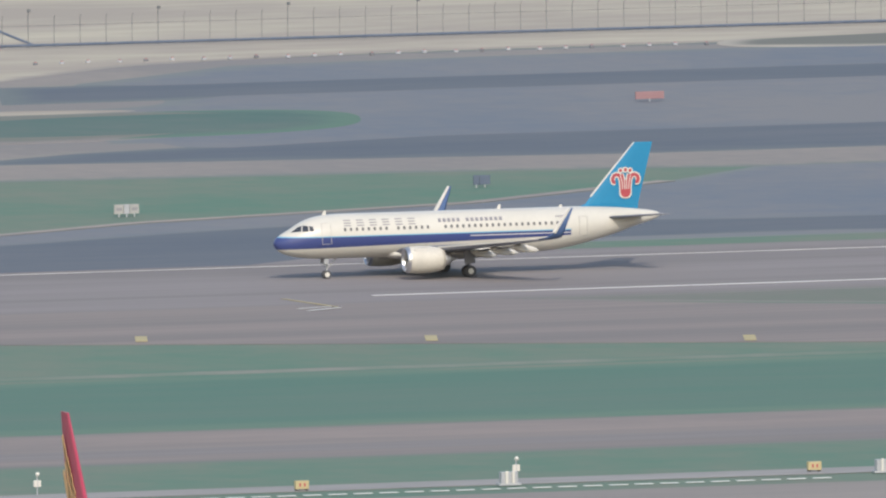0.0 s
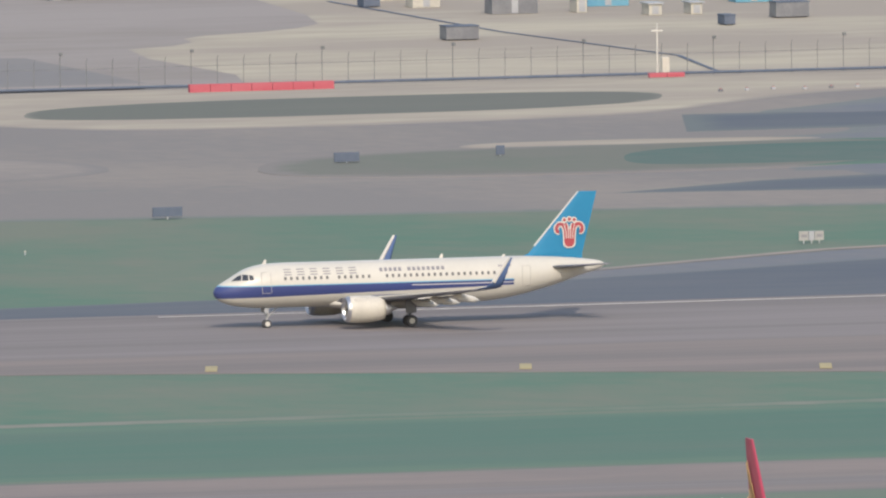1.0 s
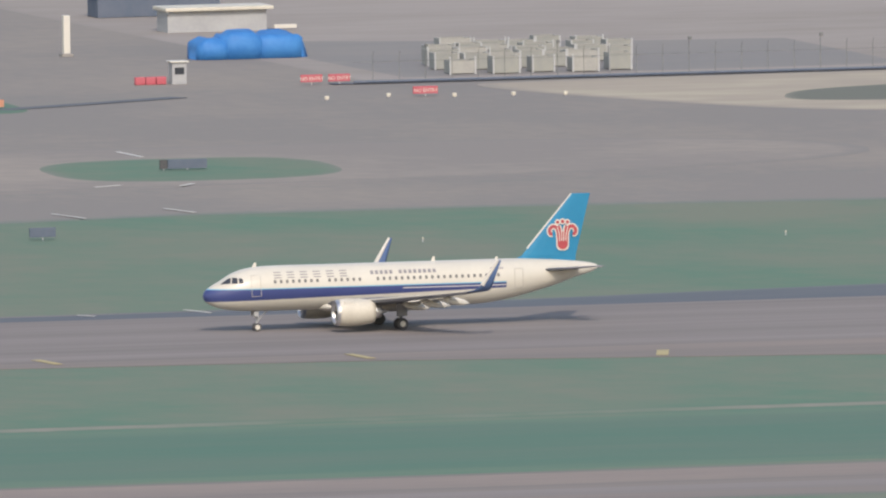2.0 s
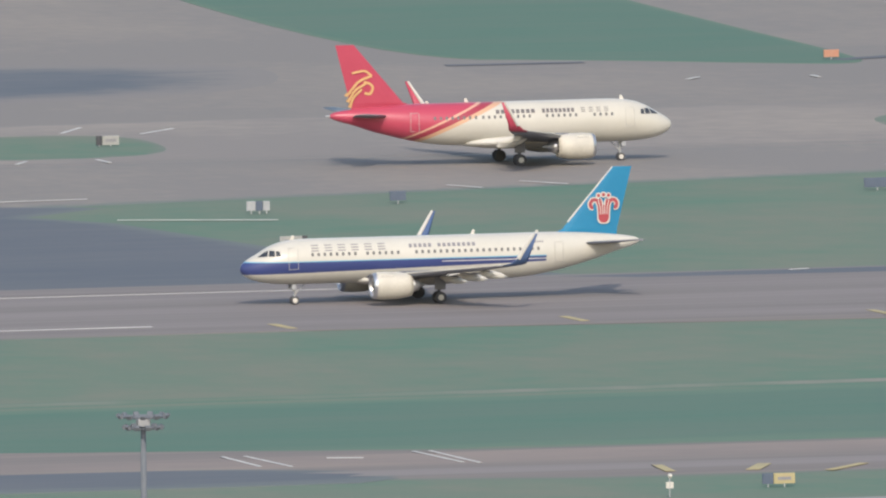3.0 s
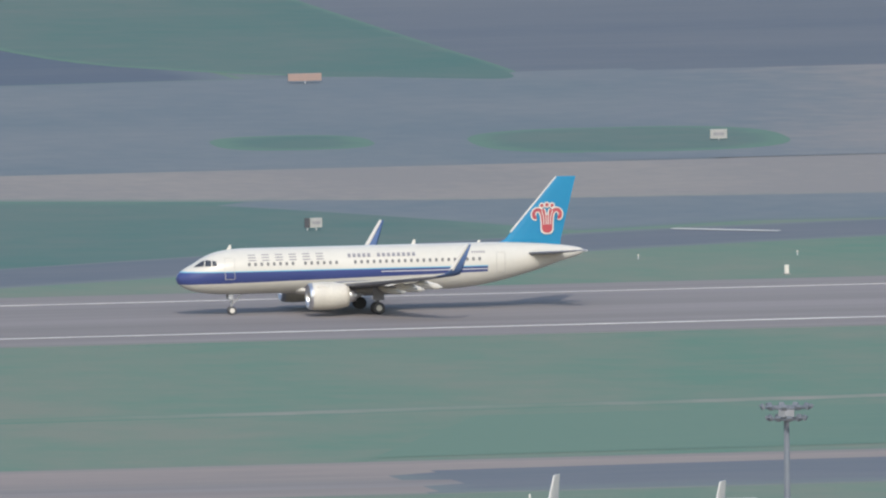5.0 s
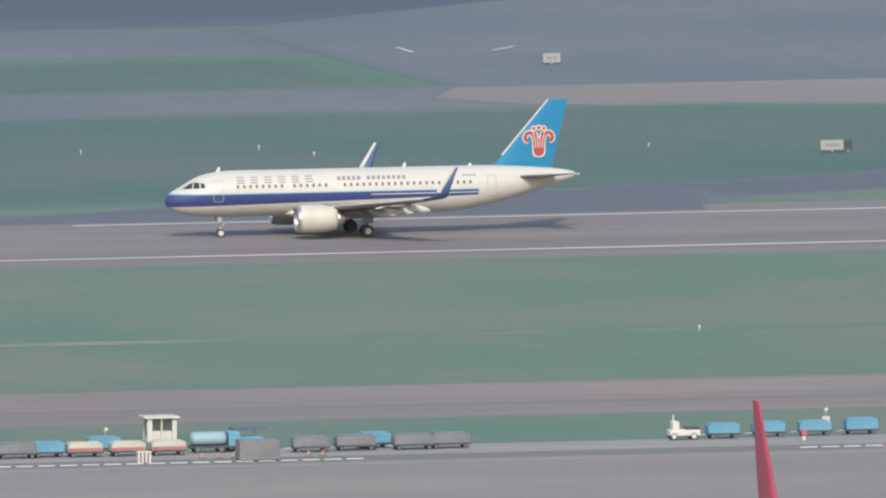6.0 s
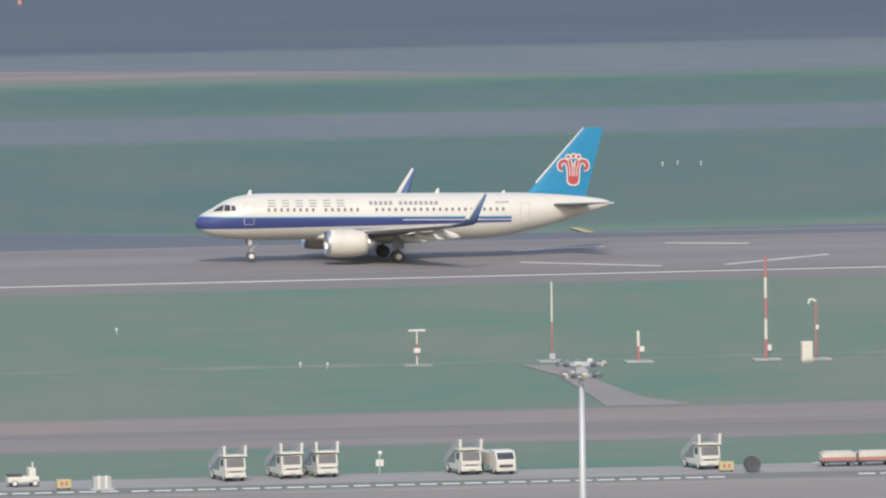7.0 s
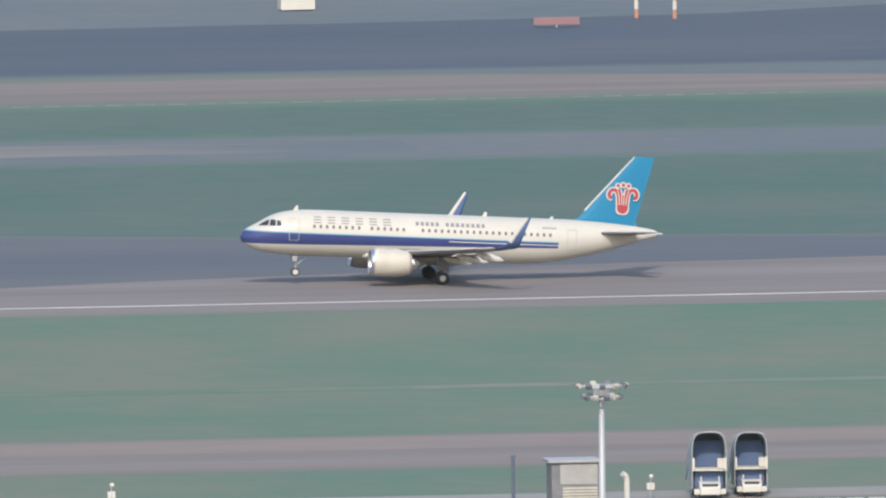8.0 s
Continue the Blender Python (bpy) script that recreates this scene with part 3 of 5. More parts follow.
    strips("exit_yellow", [(89, -216, 88, -224, 0.9), (95, -225, 98, -218, 1.2), (101, -228, 106, -221, 0.9), (322, -26, 323, -39, 0.4)], 0.13, YELLOW, "yellow taxi guide lines")


ground_plan()
markings()


# ---- airliners ----
GEAR_X = 17.71


def paint(name, base, bands):
    """Fuselage paint. Each band is (colour, tests); a test (a, b, c) keeps a * x + b * z > c, x metres behind the nose, z above the ground."""
    m = mat(name, base, 0.32, other=tuple(c * 0.9 for c in base), scale=(0.35, 0.35, 0.25), fine=2.5, amount=0.35, spec=0.4)
    nt = m.node_tree
    bsdf = nt.nodes["Principled BSDF"]
    colour = bsdf.inputs["Base Color"].links[0].from_socket
    tc, sep = nt.nodes.new("ShaderNodeTexCoord"), nt.nodes.new("ShaderNodeSeparateXYZ")
    nt.links.new(tc.outputs["Object"], sep.inputs[0])
    for c, tests in bands:
        keep = None
        for a, b, lim in tests:
            p, q, g = (nt.nodes.new("ShaderNodeMath") for _ in range(3))
            p.operation, q.operation, g.operation = "MULTIPLY", "MULTIPLY_ADD", "GREATER_THAN"
            nt.links.new(sep.outputs["X"], p.inputs[0])
            p.inputs[1].default_value = a
            nt.links.new(sep.outputs["Z"], q.inputs[0])
            q.inputs[1].default_value = b
            nt.links.new(p.outputs[0], q.inputs[2])
            nt.links.new(q.outputs[0], g.inputs[0])
            g.inputs[1].default_value = lim
            if keep is None:
                keep = g.outputs[0]
            else:
                k = nt.nodes.new("ShaderNodeMath")
                k.operation = "MULTIPLY"
                nt.links.new(keep, k.inputs[0])
                nt.links.new(g.outputs[0], k.inputs[1])
                keep = k.outputs[0]
        mix = nt.nodes.new("ShaderNodeMix")
        mix.data_type = "RGBA"
        nt.links.new(keep, mix.inputs["Factor"])
        nt.links.new(colour, mix.inputs["A"])
        mix.inputs["B"].default_value = (*c, 1)
        colour = mix.outputs["Result"]
    nt.links.new(colour, bsdf.inputs["Base Color"])
    return m


# hull stations: metres behind the nose, bottom, top, half width
HULL = ((0, 3.30, 3.42, 0.06), (0.12, 2.98, 3.72, 0.36), (0.45, 2.66, 4.02, 0.68), (1, 2.37, 4.37, 1.02), (1.6, 2.17, 4.69, 1.28), (2.2, 2.04, 5.06, 1.48), (2.9, 1.95, 5.42, 1.66), (3.8, 1.87, 5.71, 1.82), (5, 1.84, 5.90, 1.93), (6.5, 1.83, 5.97, 1.975), (12, 1.83, 5.97, 1.975), (18, 1.83, 5.97, 1.975), (23.5, 1.83, 5.97, 1.975), (25.5, 1.87, 5.97, 1.95), (27.5, 2.05, 5.97, 1.88), (29.5, 2.40, 5.96, 1.72), (31.5, 2.88, 5.90, 1.46), (33.5, 3.43, 5.77, 1.13), (35.2, 4.01, 5.61, 0.8), (36.6, 4.41, 5.43, 0.52), (37.3, 4.66, 5.28, 0.32), (37.57, 4.82, 5.14, 0.16))


def hull_side(x, z):
    """Half width and outward tilt of the hull at a station and height."""
    for a, b in zip(HULL, HULL[1:]):
        if a[0] <= x <= b[0]:
            k = (x - a[0]) / (b[0] - a[0])
            lo, hi, w = (a[i] + k * (b[i] - a[i]) for i in (1, 2, 3))
            break
    c, h = (lo + hi) / 2, (hi - lo) / 2
    s = max(-0.98, min(0.98, (z - c) / h))
    return w * math.sqrt(1 - s * s), math.degrees(math.atan2(s * w, h * math.sqrt(1 - s * s)))


def smooth_hull(n=6):
    out = []
    for i in range(len(HULL) - 1):
        a, b = HULL[i], HULL[i + 1]
        p, q = HULL[max(i - 1, 0)], HULL[min(i + 2, len(HULL) - 1)]
        steps = n if b[0] - a[0] < 2.5 else 4
        for k in range(steps):
            t = k / steps
            row = [a[0] + t * (b[0] - a[0])]
            for j in (1, 2, 3):
                d = b[0] - a[0]
                ma = (b[j] - p[j]) / (b[0] - p[0]) * d if i else (b[j] - a[j]) * 1.4
                mb = (q[j] - a[j]) / (q[0] - a[0]) * d
                row.append((2 * t ** 3 - 3 * t * t + 1) * a[j] + (t ** 3 - 2 * t * t + t) * ma + (3 * t * t - 2 * t ** 3) * b[j] + (t ** 3 - t * t) * mb)
            out.append(row)
    return out + [list(HULL[-1])]


AIRFOIL = ((0.0, 0.0), (0.03, 0.30), (0.12, 0.46), (0.3, 0.5), (0.55, 0.40), (0.8, 0.18), (1.0, 0.01), (0.8, -0.16), (0.55, -0.34), (0.3, -0.44), (0.12, -0.40), (0.03, -0.26))


def foil(sections):
    """A wing-like body: sections of leading edge x, y, z, chord, thickness and the way the thickness points (y, z)."""
    bm = bmesh.new()
    loft(bm, [[(x + u * c, y + v * th * ny, z + v * th * nz) for u, v in AIRFOIL] for x, y, z, c, th, ny, nz in sections])
    return bm


def flat_patch(outline, depth):
    """A thin plate from an outline in x and z, its face at y = 0 and -depth."""
    bm = bmesh.new()
    a = [bm.verts.new((x, 0, z)) for x, z in outline]
    b = [bm.verts.new((x, -depth, z)) for x, z in outline]
    n = len(outline)
    bm.faces.new(a)
    bm.faces.new(b)
    for i in range(n):
        bm.faces.new((a[i], a[(i + 1) % n], b[(i + 1) % n], b[i]))
    return bm


def rounded(x0, x1, z0, z1, r, n=4):
    out = []
    for cx, cz, a0 in ((x1 - r, z1 - r, 0), (x0 + r, z1 - r, 90), (x0 + r, z0 + r, 180), (x1 - r, z0 + r, 270)):
        out += [(cx + r * math.cos(radians(a0 + 90 * k / n)), cz + r * math.sin(radians(a0 + 90 * k / n))) for k in range(n + 1)]
    return out


def stroke(points, w):
    """Outline of a bent bar of width w along points in x and z."""
    return ribbon(points, w, 5)


def emblem_plates(parent, shapes, y, side, lift=0.0):
    for outline, depth, material, name in shapes:
        ob = part(name, flat_patch(outline, 0.012 * depth), material, parent)
        ob.matrix_basis = Matrix.Translation((0, side * (y + lift), 0)) @ Matrix.Diagonal((1, -side if side > 0 else 1, 1, 1))


def decal(me_holder, name, w, h, material, parent, x, z, side, r=0.08):
    """A thin plate laid on the hull's side at a station and height, sharing one mesh per size."""
    key = (name, round(w, 2), round(h, 2), material.name)
    if key not in me_holder:
        bm = flat_patch(rounded(-w / 2, w / 2, -h / 2, h / 2, min(r, w * 0.45, h * 0.45), 3), 0.03)
        me = bpy.data.meshes.new(name)
        bmesh.ops.recalc_face_normals(bm, faces=bm.faces)
        bm.to_mesh(me)
        bm.free()
        me.materials.append(material)
        me_holder[key] = me
    ob = new(name, me_holder[key])
    ob.parent = parent
    y, tilt = hull_side(x, z)
    ob.matrix_basis = pose(x, side * (y + (0.012 if side < 0 else 0.018)), z, -side * -tilt if side > 0 else -tilt, 0, 0)
    return ob


SHARED = {}


def airliner(label, hull_paint, fin_paint, tip_paint, belly_nacelle, lettering, fin_shapes, fin_edge=None, detail=True, short=False, tips=True, ink=LETTER):
    """A twin-engine narrow-body airliner; origin on the ground between the main wheels, nose towards -x."""
    jet = tagged(new("airliner"), label, "airliner")
    g = GEAR_X

    def st(x):
        """Place along the hull, from metres behind the nose; the short version leaves out a stretch before and behind the wing."""
        return x - g + (1.6 if x < 10.3 else 0) * short - (2.13 if x > 23.2 else 0) * short

    bm = bmesh.new()
    n = 40
    loft(bm, [[(st(x), w * math.cos(6.28319 * i / n), (lo + hi) / 2 + (hi - lo) / 2 * math.sin(6.28319 * i / n)) for i in range(n)] for x, lo, hi, w in smooth_hull() if not short or not (8.4 < x < 10.3 or 21 < x < 23.4)])
    bmesh.ops.translate(bm, verts=bm.verts, vec=(g, 0, 0))
    hull = part("fuselage", bm, hull_paint, jet, smooth=True)
    hull.location.x = -g
    # belly fairing
    bm = bmesh.new()
    loft(bm, [[(x - g, w * math.cos(6.28319 * i / 24), 2.15 + h * math.sin(6.28319 * i / 24)) for i in range(24)] for x, w, h in ((10.4, 0.5, 0.2), (11.4, 1.5, 0.45), (12.8, 2.05, 0.66), (15, 2.2, 0.72), (18.5, 2.2, 0.72), (20.4, 1.9, 0.6), (22, 1.2, 0.4), (23, 0.4, 0.15))])
    part("belly_fairing", bm, WHITE, jet, smooth=True)
    for side in (-1, 1):
        secs = [(11.3, 1.2, 2.35, 7.4, 0.95), (12.2, 2.4, 2.45, 6.6, 0.85), (14.4, 6.4, 2.86, 4.2, 0.52), (17.6, 12.0, 3.48, 2.9, 0.34), (20.3, 16.6, 4.10, 1.75, 0.2)]
        part("wing", foil([(x - g, side * y, z, c, t, 0, 1) for x, y, z, c, t in secs]), WING, jet, "grey swept wing", smooth=True)
        slats = [(12.5, 2.9, 2.62, 0.55), (14.25, 6.1, 2.97, 0.45), (17.45, 11.9, 3.58, 0.36), (20.1, 16.2, 4.13, 0.25)]
        part("slat", foil([(x - g - 0.1, side * y, z, c, c * 0.35, 0, 1) for x, y, z, c in slats]), WHITE, jet, "white leading edge slat", smooth=True)
        if tips:
            part("winglet", foil([(20.3 - g, side * 16.6, 4.10, 1.75, 0.2, 0, 1), (20.85 - g, side * 17.2, 4.28, 1.5, 0.18, -side * 0.5, 0.86), (21.55 - g, side * 17.6, 4.85, 0.95, 0.15, -side * 0.9, 0.4),
                                  (22.9 - g, side * 17.95, 7.0, 0.32, 0.07, -side, 0.1)]), tip_paint, jet, "upswept painted winglet", smooth=True)
            bm = bmesh.new()
            tube(bm, (21.5 - g, side * 17.56, 4.75), (22.92 - g, side * 17.95, 7.0), 0.2, 0.12, 8)
            part("winglet_edge", bm, WHITE, jet)
        for x, y, z, ln in ((17.6, 4.6, 2.3, 2.6), (18.2, 8.4, 2.72, 2.9), (19.5, 11.6, 3.12, 2.5)):
            bm = bmesh.new()
            loft(bm, [[(x + u * ln - g, side * y + r * 0.8 * math.cos(6.28319 * i / 10), z - 0.12 + dz + 1.35 * r * math.sin(6.28319 * i / 10)) for i in range(10)] for u, r, dz in ((0, 0.05, 0.25), (0.2, 0.24, 0.1), (0.5, 0.28, -0.04), (0.8, 0.2, -0.16), (1.0, 0.03, -0.24))])
            part("flap_fairing", bm, WHITE, jet, smooth=True)
        # flap trailing panel, set for take-off
        part("flap", foil([(18.15 - g, side * 2.5, 2.2, 1.6, 0.16, 0.0, 1), (18.35 - g, side * 6.4, 2.66, 1.2, 0.13, 0, 1), (19.9 - g, side * 11.6, 3.22, 0.9, 0.1, 0, 1)]), WING, jet)
        # engine
        ey, ez = side * 5.75, 1.86
        rings = ((0.0, 1.02), (0.06, 1.12), (0.35, 1.22), (1.2, 1.28), (2.4, 1.25), (3.3, 1.10), (3.7, 0.98))
        bm = bmesh.new()
        loft(bm, [[(10.85 + u - g, ey + r * math.cos(6.28319 * i / 28), ez + r * math.sin(6.28319 * i / 28)) for i in range(28)] for u, r in rings[1:] + ((3.66, 0.84), (1.0, 0.9), (0.12, 0.98))], ends=False)
        nac = part("engine_nacelle", bm, belly_nacelle, jet, "white engine nacelle with bare metal lip", smooth=True)
        bm = bmesh.new()
        loft(bm, [[(10.85 + u - g, ey + r * math.cos(6.28319 * i / 28), ez + r * math.sin(6.28319 * i / 28)) for i in range(28)] for u, r in ((0.32, 1.225), (0.06, 1.13), (-0.03, 1.05), (0.05, 0.97), (0.3, 0.93))], ends=False)
        part("intake_lip", bm, STEEL, nac, smooth=True)
        bm = bmesh.new()
        loft(bm, [[(10.85 + u - g, ey + r * math.cos(6.28319 * i / 20), ez + r * math.sin(6.28319 * i / 20)) for i in range(20)] for u, r in ((0.15, 0.05), (0.55, 0.3), (0.6, 0.9))])
        part("fan", bm, DARK, nac)
        bm = bmesh.new()
        loft(bm, [[(10.85 + u - g, ey + r * math.cos(6.28319 * i / 20), ez + r * math.sin(6.28319 * i / 20)) for i in range(20)] for u, r in ((3.4, 0.72), (4.4, 0.52), (4.45, 0.3), (5.1, 0.06))])
        part("exhaust_cone", bm, STEEL, nac, smooth=True)
        part("pylon", foil([(11.8 - g, ey, 2.95, 4.2, 0.34, 1, 0), (13.6 - g, ey, 3.15, 4.0, 0.3, 1, 0)]), WING, jet)
        if side < 0 or detail:
            bm = boxes((11.5 - g, 12.7 - g, ey - 0.04 + side * 0.95, ey + 0.04 + side * 0.95, ez + 0.78, ez + 1.05))
            part("strake", bm, WHITE, nac)
        # tailplane
        part("tailplane", foil([(st(31.9), side * 0.7, 4.85, 3.6, 0.36, 0, 1), (st(35.35), side * 6.2, 5.42, 1.35, 0.14, 0, 1)]), WING, jet, smooth=True)
        # main gear
        bm = bmesh.new()
        tube(bm, (-0.05, side * 3.8, 0.55), (0.1, side * 3.7, 2.6), 0.16, 0.2)
        tube(bm, (0.05, side * 3.75, 1.9), (0.15, side * 2.2, 2.3), 0.09)
        tube(bm, (0, side * 3.3, 0.58), (0, side * 4.3, 0.58), 0.12)
        leg = part("main_gear_leg", bm, MAST, jet)
        part("gear_door", boxes((-0.5, 0.55, side * 4.06 - 0.03, side * 4.06 + 0.03, 1.25, 2.5), bevel=0.02), WING, leg)
        # inner hubs are coloured dark for the shade beneath the fuselage
        for dy in (-0.46, 0.46):
            wheel(jet, 0, side * 3.8 + dy, 0.55, 0.42, hub=WHITE if dy * side > 0 else DARK, name="main_wheel", rim=0.48)
        wheel(jet, st(5.07), side * 0.26, 0.38, 0.24, name="nose_wheel")
    # nose gear
    bm = bmesh.new()
    tube(bm, (st(5.07), 0, 0.38), (st(5.22), 0, 2.1), 0.1, 0.13)
    tube(bm, (st(5.1), 0, 0.9), (st(6.1), 0, 1.9), 0.06)
    leg = part("nose_gear_leg", bm, GALV, jet)
    for dy in (-0.6, 0.6):
        part("nose_gear_door", boxes((st(4.7), st(5.1), dy - 0.02, dy + 0.02, 1.4, 1.85)), GREY, leg)
    part("taxi_light", boxes((st(4.86), st(4.95), -0.2, 0.2, 1.25, 1.45), bevel=0.02), WHITE, leg)
    # fin with dorsal root
    fin = part("fin", foil([(st(28.9), 0, 5.6, 6.6, 0.22, 1, 0), (st(30.35), 0, 6.15, 5.2, 0.42, 1, 0), (st(35.15), 0, 11.76, 1.82, 0.16, 1, 0)]), fin_paint, jet)
    if fin_edge:
        bm = bmesh.new()
        tube(bm, (st(30.9), 0, 6.82), (st(35.16), 0, 11.74), 0.09, 0.06, 8)
        part("fin_edge", bm, fin_edge, fin)
    for side in (-1, 1):
        emblem_plates(fin, fin_shapes, 0.19, side)
        if not detail:
            continue
        # cabin windows, doors, flight deck
        for i in range(38):
            x = 6.35 + i * 0.575
            if i not in (8, 15, 16) and not (short and (8.3 < x < 10.4 or 21 < x < 23.3)):
                decal(SHARED, "cabin_window", 0.25, 0.34, CABIN, hull, x, 4.60, side, 0.11).location.x = st(x) + g
        for x, w, h in ((4.55, 0.86, 1.9), (29.6, 0.8, 1.75)):
            for dx, dz, ww, hh in ((-w / 2, 0, 0.035, h), (w / 2, 0, 0.035, h), (0, h / 2, w, 0.035), (0, -h / 2, w, 0.035)):
                decal(SHARED, "door_seam", ww, hh, SEAM, hull, x + dx, min(4.25 + dz, 5.4), side, 0.01).location.x = st(x + dx) + g
        for quad in (((1.45, 4.42), (2.28, 4.50), (2.46, 5.02), (2.10, 4.86)), ((2.37, 4.50), (2.92, 4.50), (2.97, 5.00), (2.55, 5.04)), ((3.02, 4.50), (3.44, 4.53), (3.38, 4.94), (3.07, 4.99))):
            bm = bmesh.new()
            grid = []
            for u in range(5):
                row = []
                for v in range(5):
                    lo, hi = (Vector(quad[0]).lerp(Vector(quad[1]), u / 4), Vector(quad[3]).lerp(Vector(quad[2]), u / 4))
                    x, z = lo.lerp(hi, v / 4)
                    row.append(bm.verts.new((st(x) + g, side * (hull_side(x, z)[0] + 0.045), z)))
                grid.append(row)
            for u in range(4):
                for v in range(4):
                    bm.faces.new((grid[u][v], grid[u + 1][v], grid[u + 1][v + 1], grid[u][v + 1]))
            part("cockpit_window", bm, GLASS, hull)
        for x, z, w, h in lettering:
            decal(SHARED, "lettering_bar", w, h, ink, hull, x, z, side, 0.03).location.x = st(x) + g
    for x, h in ((4.6, 0.42), (21.6, 0.5), (27.6, 0.3)):
        part("antenna", foil([(st(x), 0, 5.75, 0.5, 0.06, 1, 0), (st(x) + 0.3, 0, 5.87 + h, 0.2, 0.04, 1, 0)]), WHITE, jet)
    bm = bmesh.new()
    loft(bm, [[(13.6 + u - g, r * math.cos(6.28319 * i / 12), 5.8 + 0.16 * r * math.sin(6.28319 * i / 12)) for i in range(12)] for u, r in ((0, 0.1), (0.4, 0.7), (1.2, 0.7), (1.6, 0.1))])
    part("antenna_hump", bm, WHITE, jet, smooth=True)
    bm = bmesh.new()
    tube(bm, (st(37.5), 0, 4.98), (st(38.0), 0, 4.98), 0.12, 0.1)
    part("exhaust_pipe", bm, GALV, jet)
    return jet


def disc(cx, cz, r, n=14):
    return [(cx + r * math.cos(6.28319 * i / n), cz + r * math.sin(6.28319 * i / n)) for i in range(n)]


def flower(cx, cz, s, outer, inner):
    """A stylised flower: round cup, two curled side petals, upright petals and a crown of dots, in two colours."""
    shapes = []
    for k, material, depth in ((0.22, outer, 1.0), (0.0, inner, 3.0)):
        rows = [(rounded(cx - (0.48 + k / 2) * s, cx + (0.48 + k / 2) * s, cz - (1.3 + k / 2) * s, cz + 0.3 * s, 0.46 * s, 6), "emblem_cup")]
        for d in (-1, 1):
            curl = ((0.34, -0.3), (0.42, 0.35), (0.66, 0.72), (1.02, 0.72), (1.22, 0.42), (1.14, 0.1), (0.96, 0.1))
            rows.append((stroke([(cx + d * u * s, cz + v * s) for u, v in curl], (0.3 + k) * s), "emblem_petal"))
            rows.append((disc(cx + d * 0.46 * s, cz + 1.14 * s, (0.15 + k / 2) * s), "emblem_dot"))
            rows.append((stroke([(cx + d * 0.2 * s, cz - 0.2 * s), (cx + d * 0.22 * s, cz + 0.4 * s), (cx + d * 0.36 * s, cz + 0.82 * s)], (0.17 + k) * s), "emblem_petal"))
        rows.append((disc(cx, cz + 1.2 * s, (0.16 + k / 2) * s), "emblem_dot"))
        for i, (outline, name) in enumerate(rows):
            shapes.append((outline, depth + 0.12 * i, material, name))
    for i, d in enumerate((-0.33, -0.1, 0.1, 0.33)):
        shapes.append((stroke([(cx + d * 0.9 * s, cz - 0.55 * s), (cx + d * s, cz + 0.1 * s), (cx + d * 1.5 * s, cz + 0.7 * s)], 0.07 * s), 5 + 0.1 * i, outer, "emblem_line"))
    return shapes


def bars(x0, x1, count, z, h, fill=0.72):
    step = (x1 - x0) / count
    return [(x0 + (i + 0.5) * step, z, step * fill, h) for i in range(count)]


def glyphs(x0, x1, count, z, h):
    """Square characters as three plain bars each."""
    step, out = (x1 - x0) / count, []
    for i in range(count):
        out += [(x0 + (i + 0.5) * step, z + h * k, step * 0.56, h * 0.16) for k in (-0.38, 0.0, 0.38)]
    return out


def big_jets():
    g = GEAR_X
    stripe_top = 3.93
    hull_a = paint("white_blue_hull", (0.53, 0.51, 0.455), [
        ((0.14, 0.36, 0.50), [(0, -1, -stripe_top - 0.09), (0, 1, stripe_top - 0.02), (-1, 0, -28.4)]),
        ((0.045, 0.060, 0.175), [(0, -1, -stripe_top), (-0.022, 1, 2.82), (-1, 0, -28.4)]),
        ((0.55, 0.53, 0.48), [(0, -1, -3.74), (0, 1, 3.66), (1, 0, 18.5), (-1, 0, -28.4)])])
    letters = glyphs(6.03, 13.53, 6, 5.17, 0.62) + bars(15.4, 17.66, 5, 5.17, 0.40, 0.62) + bars(18.1, 21.8, 8, 5.17, 0.38, 0.62) + bars(26.9, 28.2, 6, 5.2, 0.2, 0.6)
    jet = airliner("white airliner with blue stripe and blue fin on the runway", hull_a, FIN_BLUE, BLUE, CREAM, letters, flower(34.25 - g, 8.0, 1.02, WHITE, EMBLEM_RED), WHITE)
    hull_b = paint("white_red_hull", (0.53, 0.505, 0.445), [
        ((0.56, 0.34, 0.22), [(1, 2.3, 32.1)]), ((0.33, 0.05, 0.075), [(1, 2.3, 33.0)]), ((0.60, 0.34, 0.25), [(1, 2.3, 34.2)]), ((0.42, 0.06, 0.10), [(1, 2.3, 34.7)])])
    letters = bars(11.6, 14.9, 8, 5.08, 0.44, 0.7) + bars(15.5, 19.5, 8, 5.08, 0.44, 0.7) + glyphs(6.5, 9.55, 4, 5.08, 0.46)
    bird = []
    cx, cz = 32.5 - g, 7.5
    feathers = (([(0.77, 1.56), (-0.46, 1.74), (-1.19, 1.28)], 0.2), ([(-1.19, 1.28), (0.09, 0.73), (1.0, -0.27), (1.37, -0.64)], 0.24),
                ([(-0.4, 0.68), (-1.0, 0.5), (-1.28, 0.1), (-1.0, -0.46), (-0.46, -0.37)], 0.24), ([(-0.64, 0.55), (0.46, -0.1), (1.19, -1.2)], 0.22), ([(-0.2, 0.0), (0.64, -0.8), (1.0, -1.74)], 0.22))
    for i, (pts, w) in enumerate(feathers):
        bird.append((stroke([(cx + px, cz + pz) for px, pz in pts], w), 2 + 0.3 * i, GOLD, "emblem_stroke"))
    taxi = airliner("white airliner with red tail and gold stripe, taxiing", hull_b, RED, RED, CREAM, letters, bird, short=True, ink=INK)
    return jet, taxi


runner, taxier = big_jets()


